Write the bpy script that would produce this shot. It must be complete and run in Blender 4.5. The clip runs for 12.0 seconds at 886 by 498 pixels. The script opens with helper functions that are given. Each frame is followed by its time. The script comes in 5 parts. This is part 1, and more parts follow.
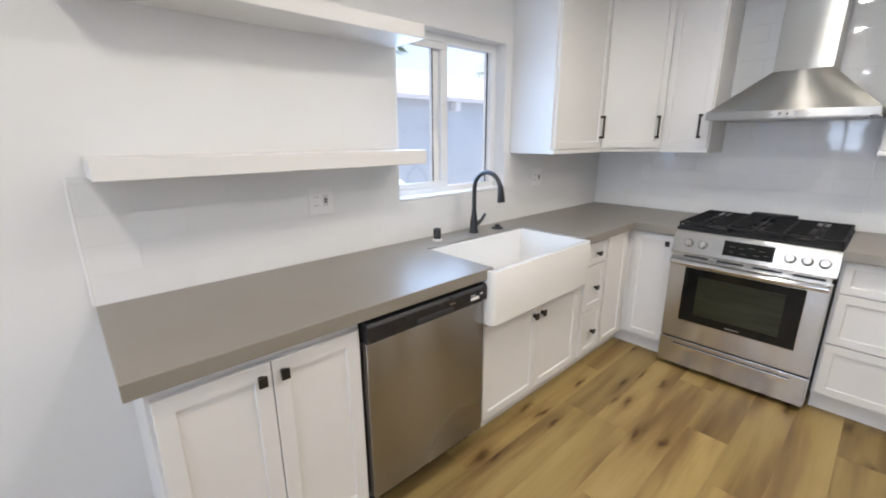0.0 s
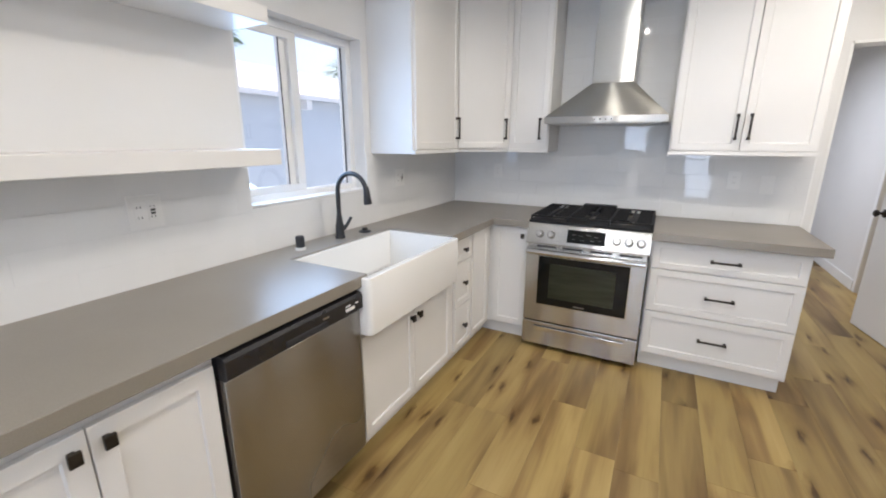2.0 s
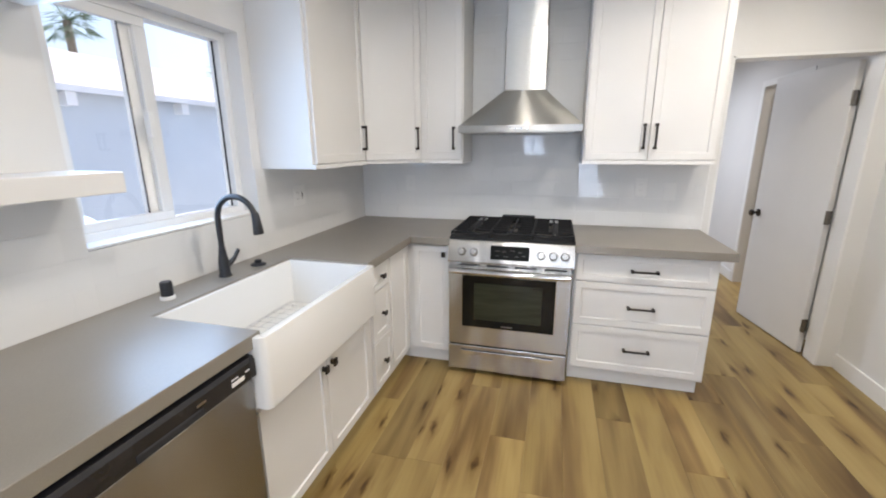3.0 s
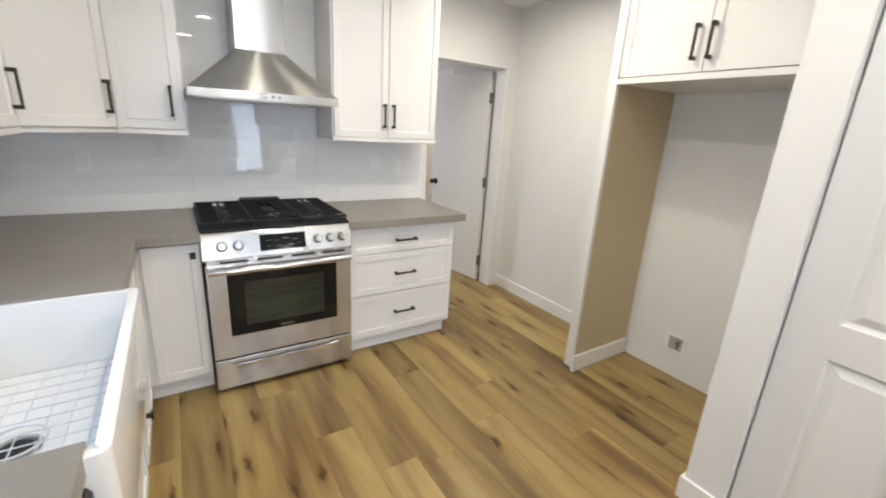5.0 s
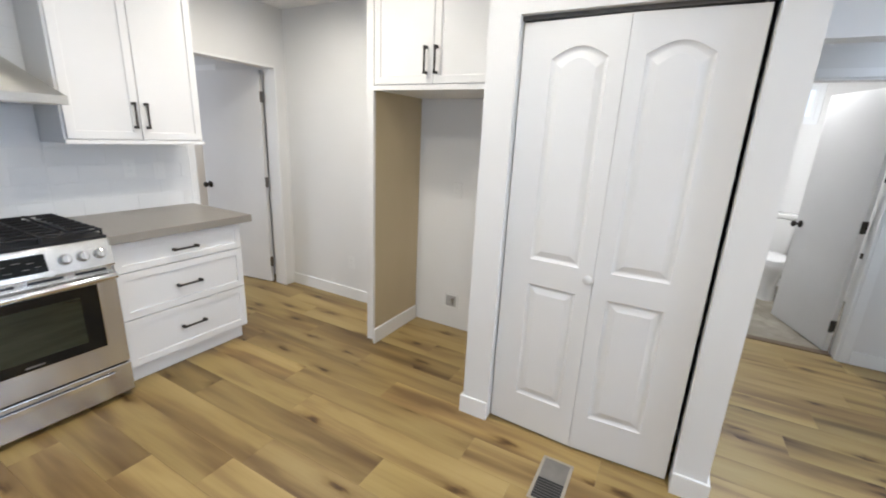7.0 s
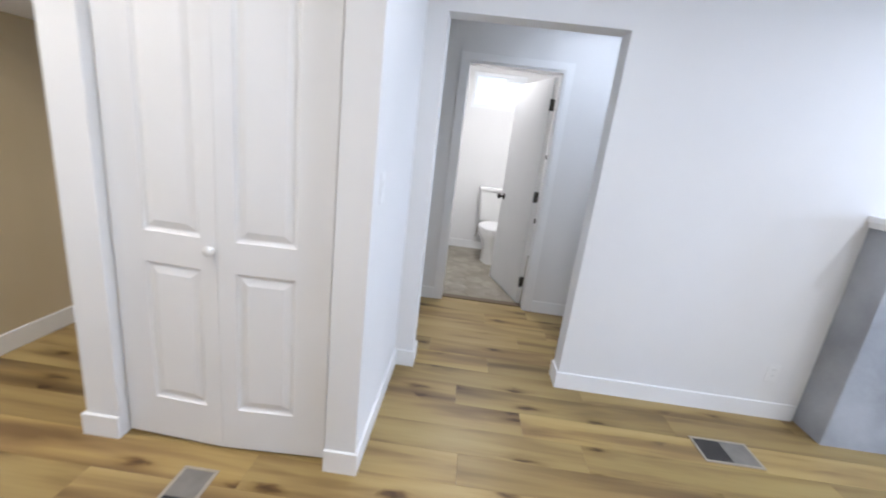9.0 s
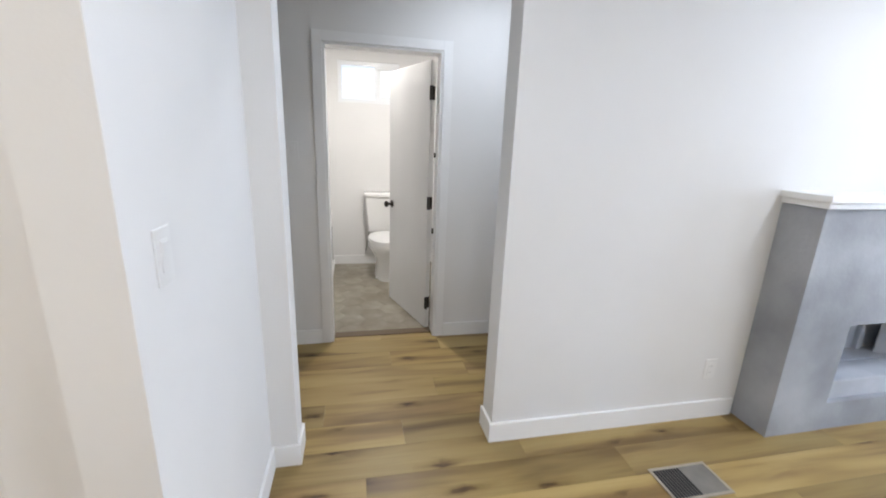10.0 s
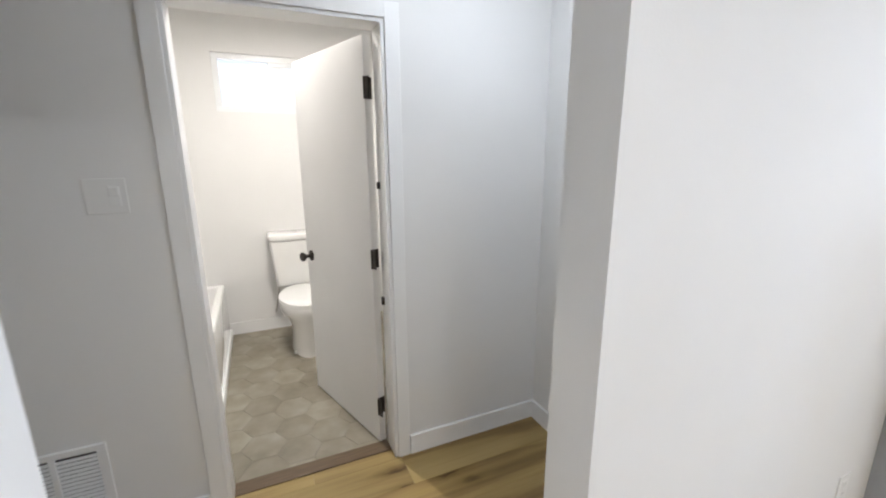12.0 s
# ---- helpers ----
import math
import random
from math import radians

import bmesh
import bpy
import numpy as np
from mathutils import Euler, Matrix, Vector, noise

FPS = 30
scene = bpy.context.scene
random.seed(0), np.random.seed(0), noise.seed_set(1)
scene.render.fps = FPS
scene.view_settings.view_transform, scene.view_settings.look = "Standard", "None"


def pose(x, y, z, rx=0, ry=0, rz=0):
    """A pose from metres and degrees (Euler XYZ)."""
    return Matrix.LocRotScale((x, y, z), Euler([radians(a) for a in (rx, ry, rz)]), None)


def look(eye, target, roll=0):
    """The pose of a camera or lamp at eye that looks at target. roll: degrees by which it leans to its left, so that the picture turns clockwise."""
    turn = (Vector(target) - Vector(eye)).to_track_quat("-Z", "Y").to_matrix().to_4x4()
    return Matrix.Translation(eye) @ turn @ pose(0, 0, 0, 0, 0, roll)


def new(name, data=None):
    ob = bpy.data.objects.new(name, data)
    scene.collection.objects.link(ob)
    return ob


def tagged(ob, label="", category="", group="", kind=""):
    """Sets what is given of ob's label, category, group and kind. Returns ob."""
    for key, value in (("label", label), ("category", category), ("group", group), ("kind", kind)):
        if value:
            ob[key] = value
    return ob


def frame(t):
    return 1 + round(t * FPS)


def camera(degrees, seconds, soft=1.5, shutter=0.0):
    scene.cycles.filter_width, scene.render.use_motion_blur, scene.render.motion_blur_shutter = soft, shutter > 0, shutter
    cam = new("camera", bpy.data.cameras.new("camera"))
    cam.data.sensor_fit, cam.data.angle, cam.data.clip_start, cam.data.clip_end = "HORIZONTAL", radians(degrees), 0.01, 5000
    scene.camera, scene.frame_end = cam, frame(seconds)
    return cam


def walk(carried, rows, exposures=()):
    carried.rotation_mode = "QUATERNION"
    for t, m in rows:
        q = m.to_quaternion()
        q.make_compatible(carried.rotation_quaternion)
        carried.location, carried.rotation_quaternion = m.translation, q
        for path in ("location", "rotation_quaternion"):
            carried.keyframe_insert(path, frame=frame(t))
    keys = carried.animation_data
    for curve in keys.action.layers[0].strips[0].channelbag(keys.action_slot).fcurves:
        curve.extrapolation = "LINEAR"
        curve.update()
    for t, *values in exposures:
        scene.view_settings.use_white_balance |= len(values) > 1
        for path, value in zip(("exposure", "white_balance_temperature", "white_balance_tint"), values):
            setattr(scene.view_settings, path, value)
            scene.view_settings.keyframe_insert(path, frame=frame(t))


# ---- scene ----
cam = camera(94.1, 12.0, 1.9, 0.25)

PATH = [
    (0, (-3.456, -1.768, 1.46), (-2.146, -0.347, 0.943), -0.3),
    (0.5, (-3.436, -1.777, 1.465), (-2.0, -0.489, 0.936), 0.4),
    (1, (-3.438, -1.78, 1.46), (-1.901, -0.618, 0.922), 0.6),
    (1.5, (-3.437, -1.747, 1.45), (-1.809, -0.712, 0.923), 0.5),
    (2, (-3.413, -1.682, 1.448), (-1.702, -0.78, 0.938), 0.2),
    (2.5, (-3.286, -1.608, 1.457), (-1.492, -0.877, 0.962), 0.0),
    (2.7, (-3.223, -1.588, 1.475), (-1.396, -0.936, 0.987), -0.1),
    (4.5, (-2.974, -0.961, 1.492), (-1.165, -1.6, 0.926), 1.5),
    (5, (-2.958, -0.835, 1.48), (-1.354, -1.889, 0.916), 3.4),
    (5.5, (-2.955, -0.791, 1.478), (-1.551, -2.101, 0.921), 4.1),
    (6, (-3.014, -0.761, 1.485), (-1.722, -2.183, 0.932), 3.2),
    (6.5, (-3.116, -0.715, 1.493), (-1.989, -2.271, 0.937), 2.7),
    (6.7, (-3.145, -0.689, 1.501), (-2.1, -2.305, 0.953), 3.0),
    (8.3, (-3.552, -0.749, 1.476), (-2.998, -2.619, 1.035), -0.3),
    (8.5, (-3.656, -0.849, 1.471), (-3.117, -2.726, 1.039), 1.3),
    (9, (-3.857, -1.126, 1.425), (-3.773, -3.053, 0.895), 6.9),
    (9.5, (-3.899, -1.432, 1.438), (-4.142, -3.342, 0.891), 4.1),
    (10, (-3.916, -1.781, 1.453), (-4.326, -3.67, 0.941), 2.2),
    (10.5, (-3.993, -2.118, 1.476), (-4.297, -4.031, 0.972), 1.0),
    (11, (-3.94, -2.405, 1.454), (-4.423, -4.292, 0.987), 2.2),
    (11.5, (-3.899, -2.637, 1.47), (-4.559, -4.473, 1.021), 1.4),
    (12, (-3.966, -2.887, 1.485), (-4.764, -4.668, 1.031), -0.3),
]
EXPOSURES = [
    (0, 0.80, 5800, 14), (2.5, 0.82, 5800, 14), (4.5, 0.88, 6050, 12), (5.5, 0.90, 5850, 12), (6.0, 0.90, 5700, 12), (6.5, 0.90, 5650, 12),
    (8.5, 0.72, 5600, 14), (9.0, 0.92, 5600, 15), (9.5, 0.90, 5700, 15), (10.5, 0.82, 6200, 12), (11.5, 0.86, 6150, 12), (12, 1.0, 6150, 13),
]
walk(cam, [(t, look(eye, target, roll)) for t, eye, target, roll in PATH], EXPOSURES)

# ---- light ----
world = bpy.data.worlds.new("sky")
scene.world = world
world.use_nodes = True
_n = world.node_tree.nodes
_sky = _n.new("ShaderNodeTexSky")
_sky.sky_type = "NISHITA"
_sky.sun_disc = False
_sky.dust_density, _sky.air_density = 4.0, 1.2
_sky.sun_elevation = radians(61)
_sky.sun_rotation = radians(87)
_n["Background"].inputs[1].default_value = 0.15
world.node_tree.links.new(_sky.outputs[0], _n["Background"].inputs[0])

sun = new("sun", bpy.data.lights.new("sun", "SUN"))
sun.data.energy, sun.data.angle, sun.data.color = 5.0, radians(0.5), (1.0, 0.95, 0.88)
sun.matrix_world = look((5, 0.3, 9), (0, 0, 0))


def area_lamp(name, eye, target, sx, sy, watts, colour, shape="RECTANGLE", spread=180):
    ob = new(name, bpy.data.lights.new(name, "AREA"))
    ob.data.shape, ob.data.size, ob.data.size_y = shape, sx, sy
    ob.data.energy, ob.data.color = watts, colour
    ob.data.spread = radians(spread)
    ob.matrix_world = look(eye, target)
    return ob


DAY = (0.76, 0.87, 1.0)
WARM = (1.0, 0.87, 0.65)
NEUTRAL = (0.93, 0.95, 0.94)
# daylight standing in the openings
area_lamp("daylight_glass_door", (-8.63, -2.43, 1.05), (-5, -2.43, 1.0), 0.66, 1.9, 25, DAY)
area_lamp("daylight_side_window", (-8.63, -0.95, 1.55), (-5, -0.95, 1.3), 0.5, 0.85, 11, DAY)
area_lamp("daylight_sink_window", (-1.84, 0.035, 1.585), (-2.1, -3, 1.2), 0.52, 0.74, 3.9, (0.50, 0.73, 1.0))
area_lamp("daylight_bath_window", (-4.075, -6.72, 2.01), (-4.075, -5, 1.3), 0.58, 0.33, 0.16, DAY)
# one can glints in the hood; the rest, living room included, are guessed fill
CANS = [(-1.35, -1.35), (-0.75, -2.72), (-1.45, -2.25), (-2.55, -1.25), (-2.55, -2.0), (-3.75, -1.1), (-4.3, -2.3), (-6.4, -1.2), (-6.4, -2.5)]
CAN_WATTS = [5.0, 4.4, 6.8, 4.6, 3.0, 5.0, 4.8, 7.5, 7.5]
CEIL = 2.48

# ---- materials ----


def mat(name, base=(0.8, 0.8, 0.8), rough=0.5, metal=0.0, spec=0.5, coat=0.0):
    m = bpy.data.materials.new(name)
    m.use_nodes = True
    b = m.node_tree.nodes["Principled BSDF"]
    b.inputs["Base Color"].default_value = (*base, 1)
    b.inputs["Roughness"].default_value = rough
    b.inputs["Metallic"].default_value = metal
    b.inputs["Specular IOR Level"].default_value = spec
    b.inputs["Coat Weight"].default_value = coat
    return m


def node(m, kind, **sets):
    n = m.node_tree.nodes.new(kind)
    for k, v in sets.items():
        n.inputs[k.replace("_", " ")].default_value = v
    return n


def wire(m, a, out, b, inp):
    m.node_tree.links.new(a.outputs[out], b.inputs[inp])


def bsdf(m):
    return m.node_tree.nodes["Principled BSDF"]


def coords(m, scale=(1, 1, 1), shift=False):
    """Object coordinates, scaled; shifted by each object's own random number where wanted."""
    tc = node(m, "ShaderNodeTexCoord")
    mp = node(m, "ShaderNodeMapping")
    mp.inputs["Scale"].default_value = scale
    if shift:
        info = node(m, "ShaderNodeObjectInfo")
        mul = node(m, "ShaderNodeVectorMath")
        mul.operation = "SCALE"
        mul.inputs[0].default_value = (37.0, 11.0, 5.0)
        wire(m, info, "Random", mul, "Scale")
        add = node(m, "ShaderNodeVectorMath")
        wire(m, tc, "Object", add, 0)
        wire(m, mul, 0, add, 1)
        wire(m, add, 0, mp, 0)
    else:
        wire(m, tc, "Object", mp, 0)
    return mp


def ramp(m, stops):
    r = node(m, "ShaderNodeValToRGB")
    e = r.color_ramp.elements
    while len(e) < len(stops):
        e.new(0.5)
    for el, (p, c) in zip(e, stops):
        el.position, el.color = p, (*c, 1)
    return r


def grain(m, lo, hi, scale=3.0, stretch=(1, 1, 1), detail=4.0, bump=0.0, bump_scale=60.0, shift=False, dist=0.002):
    """Colour that wanders between lo and hi, with a fine relief."""
    mp = coords(m, stretch, shift)
    nz = node(m, "ShaderNodeTexNoise", Scale=scale, Detail=detail)
    wire(m, mp, 0, nz, "Vector")
    r = ramp(m, [(0.3, lo), (0.7, hi)])
    wire(m, nz, "Fac", r, 0)
    wire(m, r, 0, bsdf(m), "Base Color")
    if bump:
        n2 = node(m, "ShaderNodeTexNoise", Scale=bump_scale, Detail=3.0)
        wire(m, mp, 0, n2, "Vector")
        bp = node(m, "ShaderNodeBump", Strength=bump, Distance=dist)
        wire(m, n2, "Fac", bp, "Height")
        wire(m, bp, 0, bsdf(m), "Normal")
    return m


M = {}
M["wall"] = grain(mat("wall_paint", rough=0.75, spec=0.3), (0.725, 0.72, 0.71), (0.765, 0.76, 0.75), 1.3, bump=0.25, bump_scale=140, dist=0.0012)
M["ceiling"] = grain(mat("ceiling_paint", rough=0.85, spec=0.2), (0.79, 0.785, 0.77), (0.82, 0.815, 0.80), 1.0, bump=0.3, bump_scale=90)
M["trim"] = grain(mat("trim_paint", rough=0.38), (0.79, 0.79, 0.785), (0.83, 0.83, 0.825), 2.5, bump=0.05, bump_scale=50)
M["cabinet"] = grain(mat("cabinet_paint", rough=0.36), (0.715, 0.705, 0.69), (0.75, 0.74, 0.725), 2.2, bump=0.04, bump_scale=70)
M["toe"] = grain(mat("toe_kick_paint", rough=0.5), (0.74, 0.73, 0.71), (0.79, 0.78, 0.76), 3.0)
M["door"] = grain(mat("door_paint", rough=0.42), (0.73, 0.725, 0.72), (0.77, 0.765, 0.76), 2.0, bump=0.06, bump_scale=45)
M["raw_panel"] = grain(mat("tan_panel", rough=0.6), (0.50, 0.415, 0.262), (0.545, 0.455, 0.295), 1.6, (2, 2, 0.8), bump=0.05, bump_scale=40)
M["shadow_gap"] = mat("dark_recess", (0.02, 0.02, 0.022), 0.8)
M["bronze"] = grain(mat("dark_bronze", rough=0.38, metal=0.6), (0.025, 0.021, 0.018), (0.045, 0.038, 0.032), 30)
M["black_matte"] = grain(mat("matte_black", rough=0.36), (0.012, 0.013, 0.016), (0.022, 0.023, 0.027), 25)
M["black_plastic"] = grain(mat("black_plastic", rough=0.26), (0.012, 0.012, 0.015), (0.02, 0.02, 0.024), 12)
M["black_glass"] = mat("black_glass", (0.006, 0.007, 0.007), 0.06, spec=0.3)
M["oven_glass"] = grain(mat("oven_glass", rough=0.07), (0.012, 0.015, 0.010), (0.030, 0.036, 0.024), 2.5, (1, 1, 9))
M["iron"] = grain(mat("cast_iron", rough=0.6, spec=0.3), (0.008, 0.008, 0.009), (0.017, 0.017, 0.019), 40, bump=0.4, bump_scale=200)
M["enamel"] = grain(mat("black_enamel", rough=0.5, spec=0.25), (0.008, 0.008, 0.009), (0.014, 0.014, 0.015), 9)
M["porcelain"] = grain(mat("porcelain", rough=0.09, coat=0.5), (0.80, 0.795, 0.775), (0.83, 0.825, 0.81), 1.5)
M["plastic"] = mat("white_plastic", (0.76, 0.757, 0.745), 0.35)
# grey that stands in for shaded depth in outlet slots and the water box
M["grey_recess"] = grain(mat("grey_recess", rough=0.5), (0.36, 0.355, 0.35), (0.46, 0.455, 0.45), 20)
M["vinyl"] = grain(mat("white_vinyl", rough=0.3), (0.78, 0.79, 0.80), (0.82, 0.83, 0.84), 3)
M["nickel"] = grain(mat("nickel", rough=0.3, metal=1.0), (0.34, 0.32, 0.29), (0.42, 0.40, 0.37), 25)
M["hinge"] = grain(mat("dark_nickel", rough=0.4, metal=0.8), (0.16, 0.145, 0.125), (0.22, 0.20, 0.175), 25)
M["chrome"] = mat("polished_chrome", (0.70, 0.70, 0.70), 0.12, 1.0)
M["coated_wire"] = mat("steel_wire", (0.66, 0.66, 0.66), 0.3, 0.45)
M["grout"] = grain(mat("wall_grout", rough=0.6), (0.72, 0.72, 0.715), (0.76, 0.76, 0.755), 15)
M["grout_floor"] = grain(mat("floor_grout", rough=0.9), (0.40, 0.375, 0.32), (0.47, 0.44, 0.385), 20)
M["subfloor"] = mat("plank_joint", (0.13, 0.085, 0.035), 0.9)
M["mantel"] = grain(mat("mantel_paint", rough=0.4), (0.78, 0.78, 0.77), (0.82, 0.82, 0.81), 3)
M["lamp_glow"] = mat("lamp_diffuser", (1, 1, 1))
bsdf(M["lamp_glow"]).inputs["Emission Color"].default_value = (1.0, 0.95, 0.88, 1)
bsdf(M["lamp_glow"]).inputs["Emission Strength"].default_value = 14.0


def make_steel(name, stretch, lo, hi, rough, waves=0.25, brush=0.85):
    """Brushed steel: fine streaks along one way, a soft cloud over them."""
    m = mat(name, hi, rough, 1.0)
    nz = node(m, "ShaderNodeTexNoise", Scale=9.0, Detail=3.0)
    wire(m, coords(m, stretch), 0, nz, "Vector")
    cloud = node(m, "ShaderNodeTexNoise", Scale=2.0, Detail=2.0)
    wire(m, coords(m), 0, cloud, "Vector")
    r = ramp(m, [(0.25, lo), (0.75, hi)])
    wire(m, nz, "Fac", r, 0)
    wire(m, r, 0, bsdf(m), "Base Color")
    rr = ramp(m, [(0.3, (rough - 0.04,) * 3), (0.7, (rough + 0.04,) * 3)])
    wire(m, cloud, "Fac", rr, 0)
    wire(m, rr, 0, bsdf(m), "Roughness")
    wave = node(m, "ShaderNodeTexNoise", Scale=1.0, Detail=1.0)
    wire(m, coords(m, (7, 7, 0.35)), 0, wave, "Vector")
    bp = node(m, "ShaderNodeBump", Strength=waves, Distance=0.025)
    wire(m, wave, "Fac", bp, "Height")
    wire(m, bp, 0, bsdf(m), "Normal")
    bsdf(m).inputs["Anisotropic"].default_value = brush
    bsdf(m).inputs["Anisotropic Rotation"].default_value = 0.25
    tg = node(m, "ShaderNodeTangent")
    tg.direction_type, tg.axis = "RADIAL", "Z"
    wire(m, tg, 0, bsdf(m), "Tangent")
    return m


M["steel"] = make_steel("brushed_steel", (150, 3, 150), (0.53, 0.53, 0.525), (0.62, 0.62, 0.61), 0.24)
M["steel_rim"] = make_steel("brushed_steel_rim", (150, 3, 150), (0.42, 0.42, 0.41), (0.50, 0.50, 0.49), 0.38)
M["steel_hood"] = make_steel("brushed_steel_hood", (150, 3, 150), (0.48, 0.48, 0.46), (0.56, 0.56, 0.54), 0.36, 0.2, 0.95)
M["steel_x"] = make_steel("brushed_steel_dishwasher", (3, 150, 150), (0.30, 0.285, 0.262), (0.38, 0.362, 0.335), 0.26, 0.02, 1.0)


def make_quartz():
    m = mat("grey_quartz", rough=0.35, spec=0.95)
    mp = coords(m)
    fine = node(m, "ShaderNodeTexNoise", Scale=420.0, Detail=2.0)
    broad = node(m, "ShaderNodeTexNoise", Scale=3.0, Detail=3.0)
    wire(m, mp, 0, fine, "Vector")
    wire(m, mp, 0, broad, "Vector")
    r = ramp(m, [(0.30, (0.192, 0.173, 0.144)), (0.52, (0.232, 0.210, 0.178)), (0.75, (0.28, 0.257, 0.222))])
    mix = node(m, "ShaderNodeMix")
    mix.inputs[0].default_value = 0.35
    wire(m, fine, "Fac", mix, 2)
    wire(m, broad, "Fac", mix, 3)
    wire(m, mix, 0, r, 0)
    wire(m, r, 0, bsdf(m), "Base Color")
    return m


M["quartz"] = make_quartz()


def make_tile():
    m = mat("glazed_tile", rough=0.015, spec=0.34)
    mp = coords(m, shift=True)
    nz = node(m, "ShaderNodeTexNoise", Scale=6.0, Detail=2.0)
    wire(m, mp, 0, nz, "Vector")
    r = ramp(m, [(0.3, (0.735, 0.735, 0.73)), (0.7, (0.755, 0.755, 0.75))])
    wire(m, nz, "Fac", r, 0)
    wire(m, r, 0, bsdf(m), "Base Color")
    bp = node(m, "ShaderNodeBump", Strength=0.006, Distance=0.004)
    wire(m, nz, "Fac", bp, "Height")
    wire(m, bp, 0, bsdf(m), "Normal")
    return m


M["tile"] = make_tile()


def multiply(m, a, a_out, b, b_out):
    mul = node(m, "ShaderNodeMix")
    mul.data_type, mul.blend_type = "RGBA", "MULTIPLY"
    mul.inputs[0].default_value = 1.0
    wire(m, a, a_out, mul, 6)
    wire(m, b, b_out, mul, 7)
    return mul


def make_plank():
    """Rustic oak: golden boards with soft brown clouds along the grain, fine streaks and few dark knots; each board's own tone is its object colour."""
    m = mat("oak_plank", rough=0.42, spec=0.38)
    info = node(m, "ShaderNodeObjectInfo")
    cloud = node(m, "ShaderNodeTexNoise", Scale=1.4, Detail=3.0, Roughness=0.5, Distortion=0.4)
    wire(m, coords(m, (0.62, 5.0, 1.0), True), 0, cloud, "Vector")
    base = ramp(m, [(0.28, (0.130, 0.078, 0.030)), (0.41, (0.215, 0.140, 0.052)), (0.53, (0.318, 0.226, 0.083)), (0.68, (0.372, 0.274, 0.108))])
    wire(m, cloud, "Fac", base, 0)
    streak = node(m, "ShaderNodeTexNoise", Scale=3.0, Detail=7.0, Roughness=0.68)
    wire(m, coords(m, (0.7, 24.0, 1.0), True), 0, streak, "Vector")
    soft = ramp(m, [(0.30, (0.90, 0.87, 0.83)), (0.50, (1, 1, 1)), (0.8, (1.04, 1.04, 1.04))])
    wire(m, streak, "Fac", soft, 0)
    a = multiply(m, base, 0, soft, 0)
    warp = node(m, "ShaderNodeTexNoise", Scale=9.0, Detail=3.0)
    wire(m, coords(m, (1.0, 3.0, 1.0), True), 0, warp, "Vector")
    bend = node(m, "ShaderNodeVectorMath")
    bend.operation = "MULTIPLY_ADD"
    wire(m, warp, "Color", bend, 0)
    bend.inputs[1].default_value = (0.30, 0.50, 0.0)
    wire(m, coords(m, (2.3, 8.4, 1.0), True), 0, bend, 2)
    vor = node(m, "ShaderNodeTexVoronoi", Scale=1.0)
    vor.voronoi_dimensions = "2D"
    wire(m, bend, 0, vor, "Vector")
    knot = ramp(m, [(0.03, (0.20, 0.14, 0.10)), (0.09, (0.42, 0.34, 0.27)), (0.15, (0.72, 0.67, 0.60)), (0.26, (0.90, 0.88, 0.85)), (0.44, (1, 1, 1))])
    wire(m, vor, "Distance", knot, 0)
    pick = node(m, "ShaderNodeSeparateColor")
    wire(m, vor, "Color", pick, 0)
    some = ramp(m, [(0.70, (0, 0, 0)), (0.78, (1, 1, 1))])
    wire(m, pick, 0, some, 0)
    few = node(m, "ShaderNodeMix")
    few.data_type = "RGBA"
    wire(m, some, 0, few, 0)
    few.inputs[6].default_value = (1, 1, 1, 1)
    wire(m, knot, 0, few, 7)
    b = multiply(m, a, 2, few, 2)
    c = multiply(m, b, 2, info, "Color")
    wire(m, c, 2, bsdf(m), "Base Color")
    rr = ramp(m, [(0.3, (0.36,) * 3), (0.7, (0.48,) * 3)])
    wire(m, streak, "Fac", rr, 0)
    wire(m, rr, 0, bsdf(m), "Roughness")
    bp = node(m, "ShaderNodeBump", Strength=0.12, Distance=0.001)
    wire(m, streak, "Fac", bp, "Height")
    wire(m, bp, 0, bsdf(m), "Normal")
    return m


M["plank"] = make_plank()


def make_hex():
    m = mat("hex_stone_tile", rough=0.45)
    info = node(m, "ShaderNodeObjectInfo")
    nz = node(m, "ShaderNodeTexNoise", Scale=7.0, Detail=5.0)
    wire(m, coords(m, shift=True), 0, nz, "Vector")
    base = ramp(m, [(0.3, (0.195, 0.172, 0.130)), (0.55, (0.262, 0.235, 0.184)), (0.75, (0.32, 0.292, 0.24))])
    wire(m, nz, "Fac", base, 0)
    tone = ramp(m, [(0.0, (0.84, 0.83, 0.81)), (0.5, (0.98, 0.98, 0.98)), (1.0, (1.14, 1.15, 1.15))])
    wire(m, info, "Random", tone, 0)
    mul = node(m, "ShaderNodeMix")
    mul.data_type, mul.blend_type = "RGBA", "MULTIPLY"
    mul.inputs[0].default_value = 1.0
    wire(m, base, 0, mul, 6)
    wire(m, tone, 0, mul, 7)
    wire(m, mul, 2, bsdf(m), "Base Color")
    return m


